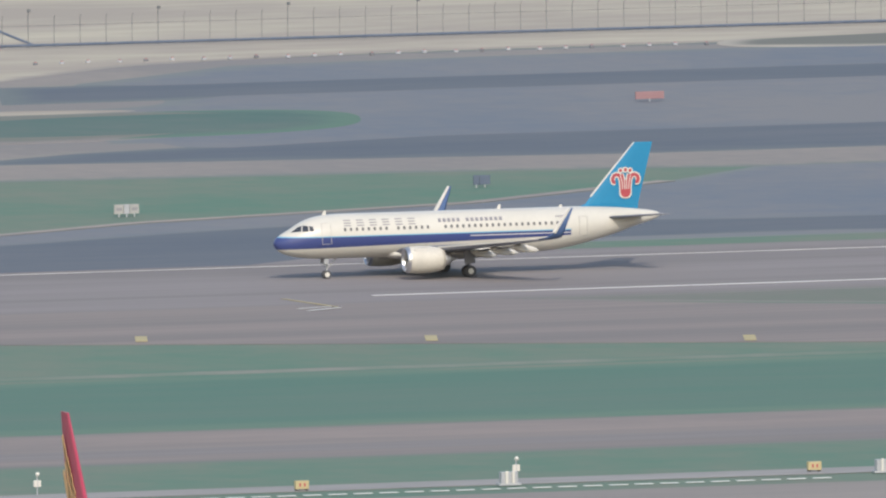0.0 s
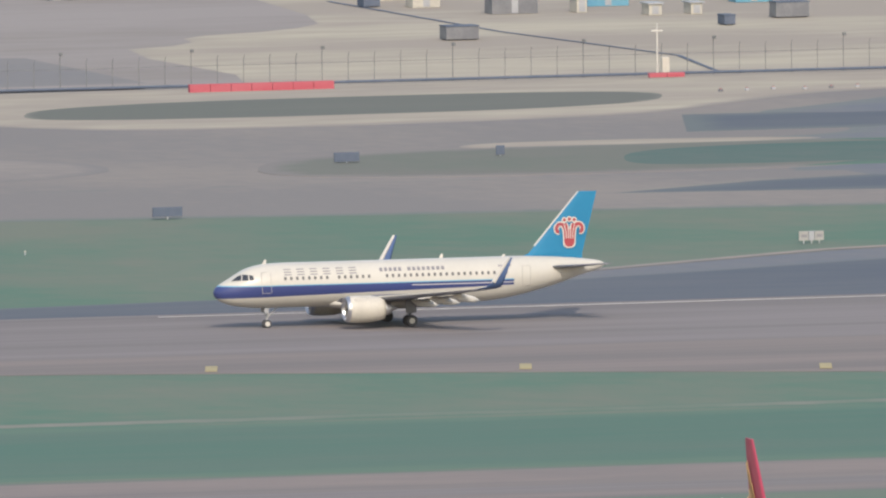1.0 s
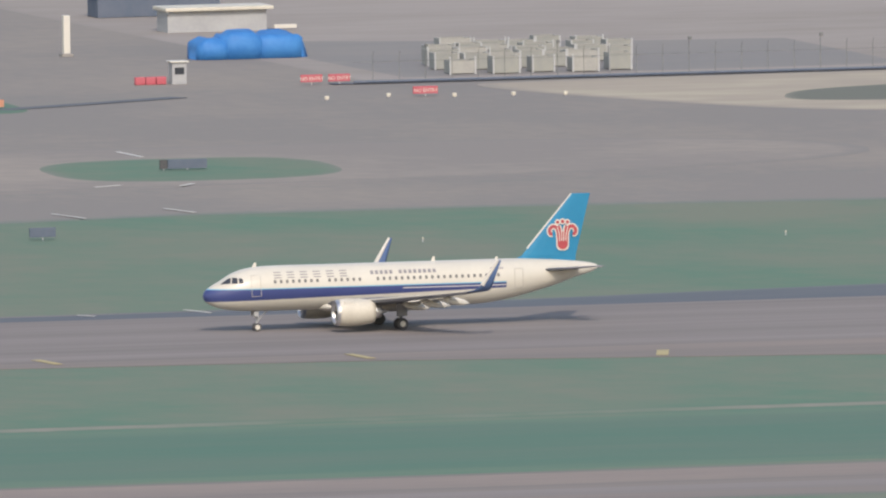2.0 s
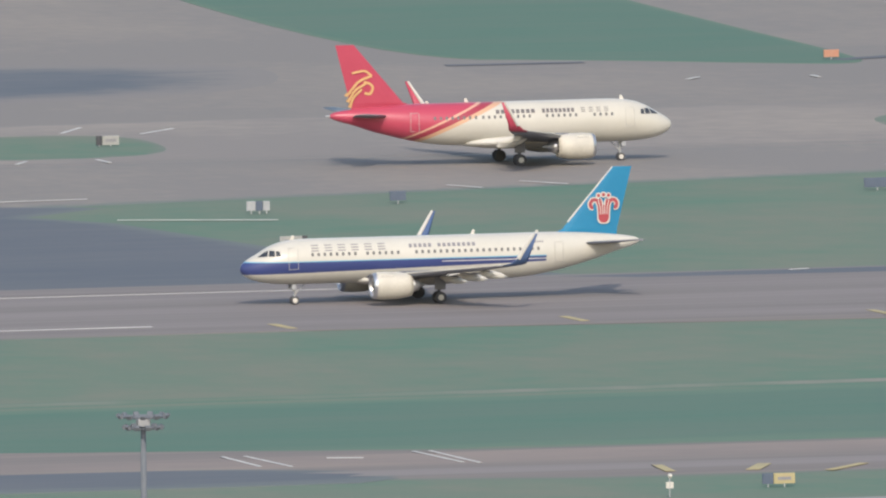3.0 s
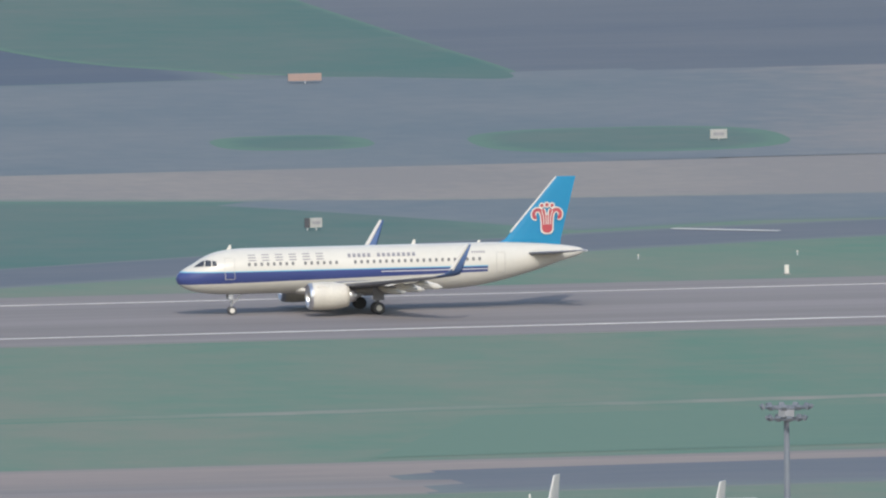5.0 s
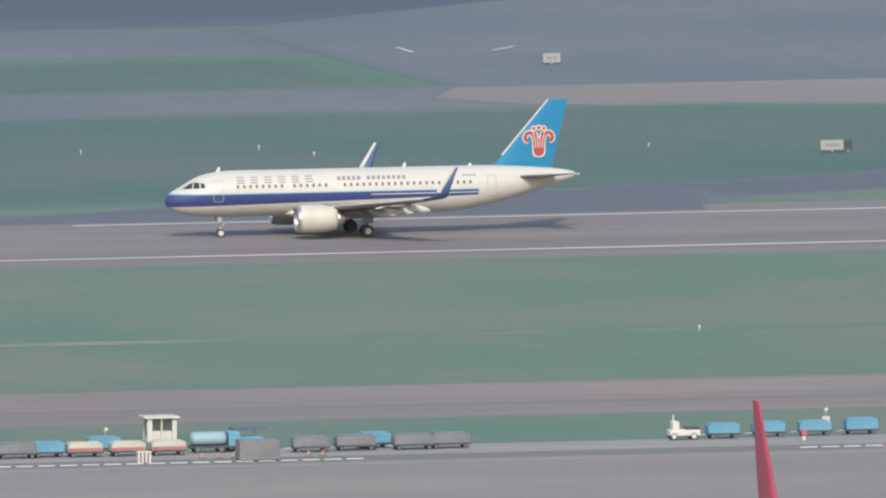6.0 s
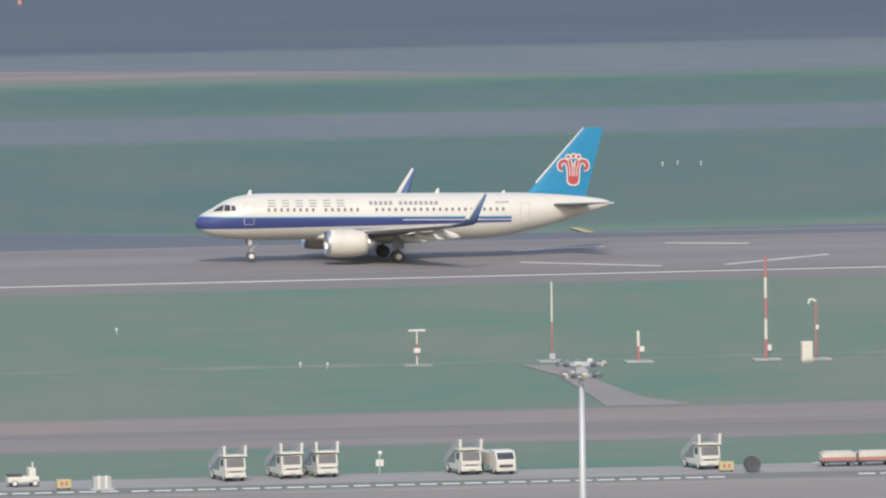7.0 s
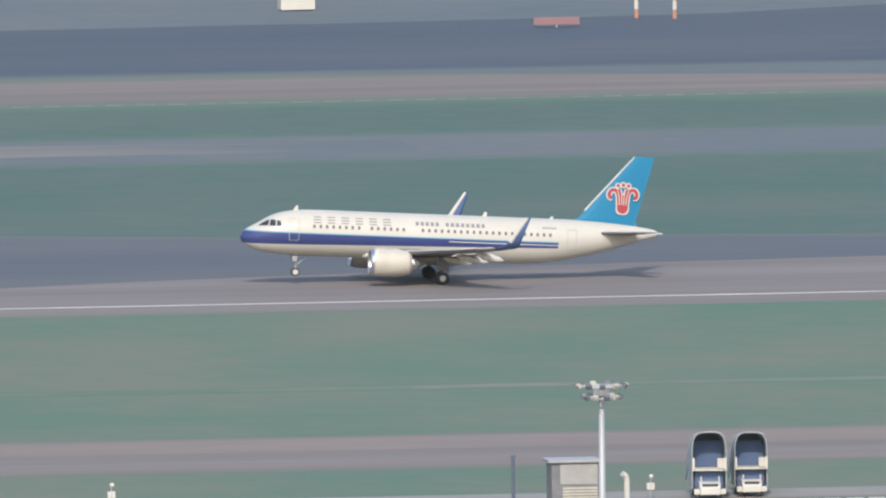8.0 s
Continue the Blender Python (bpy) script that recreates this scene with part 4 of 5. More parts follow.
def motions():
    walk(runner, [(t, pose(x, 0, 0.07, 0, p, 0)) for t, x, p in ROLL_OUT])
    walk(taxier, [(t, pose(195.0 - 11.04 + 6.6 * (t - 2.8), 190.5, 0.07, 0, 0, 180)) for t in (0.0, 2.0, 4.0, 6.0, 8.0)])


# ---- parked airliners on the near apron, nose towards the terminal ----
def parked_jets():
    g = GEAR_X
    swirl = [(stroke([(33.0 - g + a, 7.2 + b), (34.0 - g + a, 8.0 + b), (34.8 - g + a, 9.2 + b)], 0.34), 2, GOLD, "emblem_stroke") for a, b in ((0, 0), (0.5, -0.3), (0.9, -0.8), (0.1, -1.2), (0.7, 0.7), (1.1, 1.2), (-0.8, -0.9), (-0.3, -1.8))]
    teal = mat("teal_paint", (0.03, 0.25, 0.24), 0.45, other=(0.03, 0.21, 0.20), scale=(0.4, 0.4, 0.4))
    rows = (("parked airliner with red and gold fin", RED, WHITE, swirl, 183.0, -398, 86.5, 1.43), ("parked airliner with dark red fin", RED, WHITE, [], -168.0, -450, 90, 1.43),
            ("white parked airliner with plain white fin", WHITE, WHITE, [(stroke([(34.6 - g, 9.4), (34.9 - g, 8.6), (34.4 - g, 7.8)], 0.45), 2, LETTER, "emblem_stroke")], -97.0, -373, 61, 1.0),
            ("parked airliner with teal fin", teal, WHITE, [], 47.0, -460, 90, 1.43))
    for label, fin, tip, shapes, x, y, turn, size in rows:
        jet = airliner(label, WHITE, fin, tip, WHITE, [], shapes, None, detail=False, tips=False)
        top = Matrix.Rotation(radians(turn), 3, "Z") @ Vector((35.9 - g, 0, 0)) * size
        jet.matrix_world = pose(x - top.x, y - top.y, 0.06, 0, 0, turn) @ Matrix.Scale(size, 4)
        if size == 1.0:
            copy_thing(jet, pose(x - top.x + 11, y - top.y - 12, 0.06, 0, 0, turn))


parked_jets()


# ---- high floodlight masts ----
def light_mast(x, y, steel=MAST):
    t = thing("floodlight_mast", x, y, "tall grey floodlight mast with two lamp rings", "floodlight", 0.05, group="floodlight masts")
    bm = bmesh.new()
    loft(bm, [[(r * math.cos(6.28319 * i / 14), r * math.sin(6.28319 * i / 14), z) for i in range(14)] for z, r in ((0, 0.42), (0.4, 0.40), (12, 0.31), (24.6, 0.20))])
    part("pole", bm, steel, t, smooth=True)
    part("base_plate", boxes((-0.6, 0.6, -0.6, 0.6, 0, 0.25), bevel=0.03), KERB, t)
    for z, r in ((23.55, 1.15), (24.45, 1.6)):
        bm = bmesh.new()
        for i in range(20):
            a, b = 6.28319 * i / 20, 6.28319 * (i + 1) / 20
            tube(bm, (r * math.cos(a), r * math.sin(a), z), (r * math.cos(b), r * math.sin(b), z), 0.09, n=6)
        for i in range(4):
            a = 6.28319 * i / 4 + 0.4
            tube(bm, (0, 0, z), (r * math.cos(a), r * math.sin(a), z), 0.07, n=6)
        ring = part("lamp_ring", bm, steel, t)
        for i in range(11):
            a = 6.28319 * i / 11 + z
            lamp = part("floodlight", boxes((-0.1, 0.17, -0.22, 0.22, -0.17, 0.19), bevel=0.03), MAST if steel is MAST or i % 3 else CART_WHITE, ring)
            lamp.matrix_basis = pose((r + 0.32) * math.cos(a), (r + 0.32) * math.sin(a), z + 0.1, 0, 35, math.degrees(a))
    part("hoist_box", boxes((-0.5, 0.5, -0.4, 0.4, 23.7, 24.3), bevel=0.05), GREY, t)
    return t


# east pair in darker steel, west pair paler: haze difference as colour
mast = light_mast(-25.8, -484)
copy_thing(mast, pose(-103.3, -482, 0.05, 0, 0, 29))
mast = light_mast(-262.35, -483, GALV)
copy_thing(mast, pose(-336.5, -482, 0.05, 0, 0, 41))


# ---- weather instruments on the lawn ----
def banded_pole(x, y, height, bands, r, label, top_white=True):
    t = thing("instrument_pole", x, y, label, "pole", group="weather poles")
    step = height / bands
    for i in range(bands):
        bm = bmesh.new()
        tube(bm, (0, 0, i * step), (0, 0, (i + 1) * step), r, r * 0.96, 10)
        part("band", bm, CREAM if (i % 2 == 1) == top_white else POLE_RED, t)
    part("footing", boxes((-1.2, 1.2, -1.0, 1.0, 0, 0.12), bevel=0.02), SIGN_WHITE, t)
    return t


def weather_site():
    slab("lawn_path", [(-204.5, -137), (-201, -137.5), (-201.5, -160), (-201.6, -178), (-199, -188.5), (-206.5, -188.5), (-205.4, -175), (-203.6, -150)], 0.06, APRON, "narrow concrete path across the lawn", "path")
    p = banded_pole(-201, -133, 6.9, 2, 0.09, "thin red and white instrument pole on the lawn")
    part("junction_box", boxes((-0.25, 0.25, -0.2, 0.2, 0.2, 0.7), bevel=0.03), GREY, p)
    p = banded_pole(-183, -137, 8.9, 5, 0.14, "tall red and white banded mast on the lawn")
    part("lamp_box", boxes((0.12, 0.45, -0.2, 0.2, 0.8, 1.3), bevel=0.04), WHITE, p)
    p = banded_pole(-194, -136, 2.7, 2, 0.13, "short red and white instrument post")
    part("sensor_box", boxes((0.1, 0.5, -0.2, 0.2, 0.9, 1.35), bevel=0.04), WHITE, p)
    p = banded_pole(-178.8, -138, 5.0, 1, 0.1, "red pole with a bent white sensor arm", top_white=True)
    bm = bmesh.new()
    for a, b in (((0, 0, 5.0), (-0.25, 0, 5.2)), ((-0.25, 0, 5.2), (-0.6, 0, 5.15)), ((-0.6, 0, 5.15), (-0.65, 0, 4.8))):
        tube(bm, a, b, 0.09, n=8)
    part("arm", bm, WHITE, p)
    part("clamp_box", boxes((-0.05, 0.22, -0.15, 0.15, 2.6, 3.0), bevel=0.03), WHITE, p)
    p = thing("equipment_cabinet", -180.2, -141, "cream metal equipment cabinet on the lawn", "cabinet")
    part("body", boxes((-0.48, 0.48, -0.35, 0.35, 0.15, 1.8), bevel=0.04), CREAM, p)
    part("door", boxes((-0.42, 0.42, -0.39, -0.352, 0.25, 1.7), bevel=0.01), CREAM, p)
    part("plinth", boxes((-0.55, 0.55, -0.45, 0.45, 0, 0.15)), KERB, p)
    p = thing("wind_sensor", -213, -134, "small instrument mast with a white cross arm", "instrument")
    for z0, z1, m in ((0, 0.8, WHITE), (0.8, 1.9, BARRIER), (1.9, 3.0, WHITE)):
        bm = bmesh.new()
        tube(bm, (0, 0, z0), (0, 0, z1), 0.07)
        part("band", bm, m, p)
    part("cross_arm", boxes((-0.75, 0.75, -0.1, 0.1, 2.95, 3.12), bevel=0.03), WHITE, p)
    part("sensor_box", boxes((-0.28, 0.28, -0.2, 0.2, 1.1, 1.5), bevel=0.05), WHITE, p)
    part("footing", boxes((-1.2, 1.2, -0.9, 0.9, 0, 0.1)), KERB, p)
    for x, y in ((-221, -135), (-223.2, -134), (-106, -132), (-231, -86)):
        p = thing("ground_light", x, y, "small white marker light in the grass", "marker light", group="grass lights")
        bm = bmesh.new()
        tube(bm, (0, 0, 0), (0, 0, 0.35), 0.05)
        part("stem", bm, GALV, p)
        part("head", boxes((-0.09, 0.09, -0.09, 0.09, 0.32, 0.52), bevel=0.03), WHITE, p)


weather_site()


# ---- apron vehicles ----
def stair_truck(x, y, turn=7):
    """A small truck facing the apron with passenger steps over its cab."""
    t = thing("stair_truck", x, y, "white passenger stair truck parked at the kerb", "truck", 0.07, turn, "stair trucks")
    cab = part("cab", loft(bmesh.new(), [[(sx * w, yy, z) for sx, z in ((-1, z0), (1, z0), (1, z1), (-1, z1))] for yy, w, z0, z1 in ((-1.05, 0.92, 0.55, 1.3), (-1.0, 0.98, 0.5, 1.35), (-0.8, 0.96, 0.5, 2.15), (0.75, 0.98, 0.5, 2.2))]), WHITE, t)
    part("windscreen", loft(bmesh.new(), [[(-0.84, yy, z), (0.84, yy, z), (0.84, yy + 0.05, z), (-0.84, yy + 0.05, z)] for yy, z in ((-1.045, 1.28), (-0.84, 2.13))]), CABIN, cab)
    part("grille", boxes((-0.62, 0.62, -1.09, -1.04, 0.86, 0.98), bevel=0.01), DARK, cab)
    part("number_plate", boxes((-0.3, 0.3, -1.185, -1.162, 0.42, 0.56)), SIGN_WHITE, cab)
    for s in (-1, 1):
        part("headlight", boxes((s * 0.78 - 0.12, s * 0.78 + 0.12, -1.08, -1.02, 0.85, 1.08), bevel=0.02), STEEL, cab)
        part("side_window", boxes((s * 0.975 - 0.02, s * 0.975 + 0.02, -0.3, 0.45, 1.4, 2.0), bevel=0.01), GLASS, cab)
    part("bumper", boxes((-1.0, 1.0, -1.16, -1.02, 0.38, 0.62), bevel=0.04), CREAM, t)
    part("chassis", boxes((-0.9, 0.9, 0.6, 4.2, 0.45, 0.85), bevel=0.03), WHITE, t)
    for s in (-1, 1):
        for yy in (-0.35, 3.3):
            wh = wheel(t, 0, 0, 0.4, 0.28)
            wh.matrix_basis = pose(s * 0.82, yy, 0, 0, 0, 90)
        # sloping side of the steps
        bm = bmesh.new()
        loft(bm, [[(s * 0.95 - 0.04, yy, z), (s * 0.95 + 0.04, yy, z), (s * 0.95 + 0.04, yy, z + 0.8), (s * 0.95 - 0.04, yy, z + 0.8)] for yy, z in ((4.3, 0.6), (0.6, 2.35), (-0.9, 2.42))])
        part("stair_side", bm, GREY, t)
        bm = bmesh.new()
        tube(bm, (s * 0.98, -0.85, 2.3), (s * 1.02, -0.9, 3.3), 0.13, 0.15)
        part("platform_post", bm, WHITE, t)
    for i in range(10):
        part("step", boxes((-0.9, 0.9, 4.1 - i * 0.37, 4.45 - i * 0.37, 0.62 + i * 0.175, 0.68 + i * 0.175)), GALV, t)
    part("platform", boxes((-1.15, 1.15, -1.0, 0.6, 2.3, 2.44), bevel=0.02), CREAM, t)
    return t


first = stair_truck(-252, -265)
for x, y, r in ((-247, -263.5, 8), (-243.9, -263, 6), (-232, -264, 7), (-212, -264.5, 9)):
    copy_thing(first, pose(x, y, 0.07, 0, 0, r) @ Matrix.Scale(0.9, 4))
first.matrix_world = pose(-252, -265, 0.07, 0, 0, 7) @ Matrix.Scale(0.9, 4)


def box_truck(x, y, turn):
    t = thing("service_truck", x, y, "white service truck with cream box body", "truck", 0.07, turn)
    cab = part("cab", loft(bmesh.new(), [[(sx * w, yy, z) for sx, z in ((-1, z0), (1, z0), (1, z1), (-1, z1))] for yy, w, z0, z1 in ((-1.05, 1.0, 0.5, 1.4), (-0.6, 1.02, 0.5, 2.3), (0.9, 1.02, 0.5, 2.4))]), WHITE, t)
    part("windscreen", loft(bmesh.new(), [[(-0.86, yy, z), (0.86, yy, z), (0.86, yy + 0.05, z), (-0.86, yy + 0.05, z)] for yy, z in ((-1.02, 1.5), (-0.7, 2.16))]), GLASS, cab)
    part("grille", boxes((-0.7, 0.7, -1.1, -1.05, 0.7, 1.0), bevel=0.01), DARK, cab)
    part("cargo_box", boxes((-1.0, 1.0, 1.0, 4.8, 0.8, 2.1), bevel=0.04), CREAM, t)
    part("bumper", boxes((-1.02, 1.02, -1.17, -1.03, 0.35, 0.6), bevel=0.04), CREAM, t)
    for s in (-1, 1):
        for yy in (-0.2, 3.8):
            wh = wheel(t, 0, 0, 0.42, 0.28)
            wh.matrix_basis = pose(s * 0.85, yy, 0, 0, 0, 90)
    return t


truck = box_truck(-229.2, -264.5, 10)
truck.matrix_world = truck.matrix_world @ Matrix.Scale(0.84, 4)


def covered_stairs(x, y):
    """A tall stair truck whose steps run under an arched canopy."""
    t = thing("covered_stair_truck", x, y, "tall covered stair truck with dark arched canopy opening", "truck", 0.07, -5, "covered stair trucks")
    n = 14
    outer = [(1.55 * math.copysign(abs(math.cos(a)) ** 0.5, math.cos(a)), 3.3 + 2.75 * abs(math.sin(a)) ** 0.5) for a in (math.pi * i / n for i in range(n + 1))]
    inner = [(u * 0.95, 3.3 + (v - 3.3) * 0.955) for u, v in outer]
    bm = bmesh.new()
    rings = []
    for yy, dz in ((-1.2, 0), (3.0, -0.4), (7.0, -2.2)):
        rings.append([(u, yy, v + dz) for u, v in outer] + [(u, yy, v + dz) for u, v in inner[::-1]])
    loft(bm, rings)
    part("canopy", bm, CANOPY, t, "grey arched canopy")
    part("skirt", boxes((-1.25, 1.25, -0.75, -0.65, 0.95, 2.52), bevel=0.02), NAVY, t)
    for s in (-1, 1):
        part("side_panel", boxes((s * 1.5 - 0.05, s * 1.5 + 0.05, -1.1, 3.0, 0.9, 3.32), bevel=0.03), CANOPY, t)
    bm = bmesh.new()
    loft(bm, [[(-1.3, yy, z), (1.3, yy, z), (1.3, yy, z + 0.2), (-1.3, yy, z + 0.2)] for yy, z in ((-1.6, 2.55), (0.4, 2.55), (7.2, 0.6))])
    part("stair_deck", bm, CREAM, t)
    # added panel; its lifted navy stands for the hazy shade inside the canopy
    part("opening_shade", boxes((-1.36, 1.36, 1.4, 1.5, 2.4, 5.0)), NAVY, t)
    for s in (-1, 1):
        part("platform_rail", boxes((s * 1.42 - 0.1, s * 1.42 + 0.1, -1.7, -1.5, 2.55, 3.7), bevel=0.03), WHITE, t)
        part("support", boxes((s * 1.2 - 0.1, s * 1.2 + 0.1, -0.6, -0.3, 0.8, 2.6), bevel=0.02), DARK, t)
    part("control_box", boxes((0.7, 1.35, -1.75, -1.45, 2.75, 3.65), bevel=0.04), CREAM, t)
    cab = part("cab", loft(bmesh.new(), [[(sx * w, yy, z) for sx, z in ((-1, z0), (1, z0), (1, z1), (-1, z1))] for yy, w, z0, z1 in ((-2.5, 0.85, 0.5, 1.0), (-2.0, 0.95, 0.45, 1.5), (-0.4, 0.95, 0.45, 1.6))]), WHITE, t)
    part("windscreen", boxes((-0.7, 0.7, -2.3, -2.2, 1.05, 1.45), bevel=0.02), GLASS, cab)
    for s in (-1, 1):
        part("mirror_post", boxes((s * 0.8 - 0.06, s * 0.8 + 0.06, -2.2, -2.05, 1.3, 2.1), bevel=0.02), WHITE, cab)
        part("wing_panel", boxes((s * 1.15 - 0.25, s * 1.15 + 0.25, -2.2, -1.4, 0.5, 0.95), bevel=0.05), WHITE, t)
        for yy in (-1.6, 4.8):
            wh = wheel(t, 0, 0, 0.42, 0.3)
            wh.matrix_basis = pose(s * 0.95, yy, 0, 0, 0, 90)
    return t


tall = covered_stairs(-294, -270)
tall.matrix_world = pose(-294, -270, 0.07, 0, 0, -5) @ Matrix.Scale(0.93, 4)
copy_thing(tall, pose(-290.1, -267.5, 0.07, 0, 0, -5) @ Matrix.Scale(0.95, 4))


def cart(x, y, body, stripe, length=2.9, high=1.1, turn=0.0, name="baggage_cart", label=""):
    """A baggage cart: box body on a flat frame with four small wheels and a tow bar."""
    t = thing(name, x, y, label, "cart", 0.07, turn, "baggage carts")
    h = length / 2
    part("frame", boxes((-h, h, -0.75, 0.75, 0.32, 0.46), bevel=0.02), DARK, t)
    part("body", boxes((-h + 0.05, h - 0.05, -0.74, 0.74, 0.46, 0.46 + high), bevel=0.05), body, t)
    if stripe:
        part("side_stripe", boxes((-h + 0.03, h - 0.03, -0.77, -0.745, 0.5, 0.5 + high * 0.4), bevel=0.005), stripe, t)
    part("lid", boxes((-h + 0.25, h - 0.3, -0.6, 0.6, 0.46 + high, 0.58 + high), bevel=0.05), body, t)
    for sx in (-1, 1):
        for sy in (-1, 1):
            wheel(t, sx * (h - 0.45), sy * 0.62, 0.2, 0.14, hub=MAST)
    bm = bmesh.new()
    tube(bm, (-h, 0, 0.38), (-h - 0.6, 0, 0.3), 0.04)
    part("tow_bar", bm, GALV, t)
    return t


def cart_park():
    lab = {"r": "white baggage cart with red side stripe", "b": "bright blue baggage cart", "g": "grey curtained baggage cart", "w": "cream covered baggage cart"}
    rng = random.Random(4)
    for x, k in ((-201, "r"), (-197.9, "r"), (-186, "r"), (-182.4, "r"), (-179, "r")):
        cart(x, -264.5 + rng.uniform(-0.4, 0.4), CART_WHITE, POLE_RED, 3.0, 0.68, label=lab[k])
    for x, y in ((-189, -264), (-183.6, -260.5), (-131, -260.5), (-127, -260), (-123, -259.7), (-119, -259.5), (-82, -260), (-78, -260.2), (-161, -262)):
        cart(x, y, CART_BLUE, None, 2.8, 0.68 + rng.uniform(0, 0.15), rng.uniform(-3, 3), label=lab["b"])
    for x in (-194.8, -191.7, -166.9, -163.0, -158.2, -155.0):
        cart(x, -264.5 + rng.uniform(-0.5, 0.3), CART_GREY, None, 2.9 + rng.uniform(0, 0.6), 0.74, rng.uniform(-2, 2), label=lab["g"])
    for x in (-69, -65.8, -62.6, -59.2, -55.6):
        cart(x, -261.5 + rng.uniform(-0.5, 0.5), CART_WHITE, None, 3.1, 0.7, rng.uniform(-2, 2), label=lab["w"])


cart_park()


def tanker(x, y):
    t = thing("water_tanker", x, y, "pale blue water tanker trailer", "tanker", 0.07)
    bm = bmesh.new()
    loft(bm, [[(u, 0.75 * k * math.cos(6.28319 * i / 16), 1.15 + 0.6 * k * math.sin(6.28319 * i / 16)) for i in range(16)] for u, k in ((-1.5, 0.6), (-1.35, 0.95), (-1.1, 1), (1.1, 1), (1.35, 0.95), (1.5, 0.6))])
    part("tank", bm, mat("pale_blue_paint", (0.27, 0.38, 0.42), 0.5, other=(0.23, 0.34, 0.38), scale=(0.6, 0.6, 0.6), fine=3), t, smooth=True)
    part("frame", boxes((-1.6, 2.4, -0.7, 0.7, 0.4, 0.58), bevel=0.02), DARK, t)
    part("cab", boxes((1.6, 2.6, -0.8, 0.8, 0.5, 1.75), bevel=0.12), CART_BLUE, t)
    for sx in (-1, 1):
        for sy in (-1, 1):
            wheel(t, sx * 1.0, sy * 0.65, 0.3, 0.2, hub=MAST)
    return t


tanker(-175.2, -263)
t = thing("flatbed_truck", -172, -261.5, "dark blue flatbed truck behind the carts", "truck", 0.07)
part("bed", boxes((-1.6, 1.6, -0.9, 0.9, 0.7, 1.2), bevel=0.04), CART_BLUE, t)
part("rack", boxes((-1.0, 1.9, -0.9, 0.9, 1.75, 1.95), bevel=0.03), SIGN_BLUE, t)
for s in (-1, 1):
    part("rack_post", boxes((s * 0.9 - 0.05, s * 0.9 + 0.05, -0.8, -0.7, 1.15, 1.8)), SIGN_BLUE, t)
    wheel(t, s * 1.1, -0.7, 0.36, 0.2)
    wheel(t, s * 1.1, 0.7, 0.36, 0.2)

t = thing("grey_container", -173.0, -273, "large plain grey container by the dashed line", "container", 0.05)
part("body", boxes((-1.7, 1.7, -1.0, 1.0, 0.1, 1.75), bevel=0.05), CART_GREY, t)
for s in (-1, 1):
    part("skid", boxes((s * 1.3 - 0.1, s * 1.3 + 0.1, -0.95, 0.95, 0, 0.1)), DARK, t)


def tractor(x, y, turn=0):
    t = thing("tow_tractor", x, y, "small white tow tractor with dark cab", "tractor", 0.07, turn, "tow tractors")
    part("body", boxes((-1.4, 1.2, -0.7, 0.7, 0.35, 0.85), bevel=0.1), WHITE, t)
    part("bonnet", boxes((-1.35, -0.2, -0.65, 0.65, 0.8, 1.05), bevel=0.1), DARK, t)
    part("seat_back", boxes((0.35, 0.95, -0.6, 0.6, 0.8, 1.55), bevel=0.1), WHITE, t)
    part("roll_bar", boxes((0.6, 0.72, -0.62, -0.5, 1.5, 2.05), bevel=0.02), WHITE, t)
    for sx in (-1, 1):
        for sy in (-1, 1):
            wheel(t, sx * 0.85, sy * 0.6, 0.32, 0.2)
    return t


tractor(-269.6, -265.5)
tractor(-73, -261, 180)
tractor(-134.5, -261, 180)


# ---- kerbside furniture ----
def camera_post(x, y):
    t = thing("control_post", x, y, "white control box and lamp on a thin post", "post", 0.0, group="control posts")
    bm = bmesh.new()
    tube(bm, (0, 0, 0), (0, 0, 1.7), 0.05)
    part("stem", bm, GALV, t)
    part("panel", boxes((-0.32, 0.32, -0.12, 0.12, 0.75, 1.3), bevel=0.03), WHITE, t)
    part("panel_gap", boxes((-0.03, 0.03, -0.14, -0.118, 0.78, 1.27)), GREY, t)
    bm = bmesh.new()
    bmesh.ops.create_uvsphere(bm, u_segments=12, v_segments=8, radius=0.2, matrix=Matrix.Translation((0.05, 0, 1.82)))
    part("lamp", bm, WHITE, t, smooth=True)
    return t


p = camera_post(224, -260.5)
for x, y in ((267, -261), (80, -253), (-239, -261.5), (-183, -258.5), (-121, -255), (-343, -265), (-298.5, -268)):
    copy_thing(p, pose(x, y, 0))


def yellow_box(x, y):
    t = thing("marker_board", x, y, "yellow box-shaped marker board at the kerb", "sign", 0.07, group="marker boards")
    part("panel", boxes((-0.6, 0.6, -0.25, 0.25, 0.12, 0.85), bevel=0.03), YBOX, t)
    for s in (-1, 1):
        part("foot", boxes((s * 0.45 - 0.06, s * 0.45 + 0.06, -0.3, 0.3, 0, 0.13)), DARK, t)
        part("symbol_bar", boxes((s * 0.2 - 0.08, s * 0.2 + 0.08, -0.272, -0.252, 0.35, 0.65)), EMBLEM_RED, t)
    return t


p = yellow_box(246, -266)
for x, y in ((293, -264), (-100, -267), (-211, -268), (-267, -270)):
    copy_thing(p, pose(x, y, 0.07))


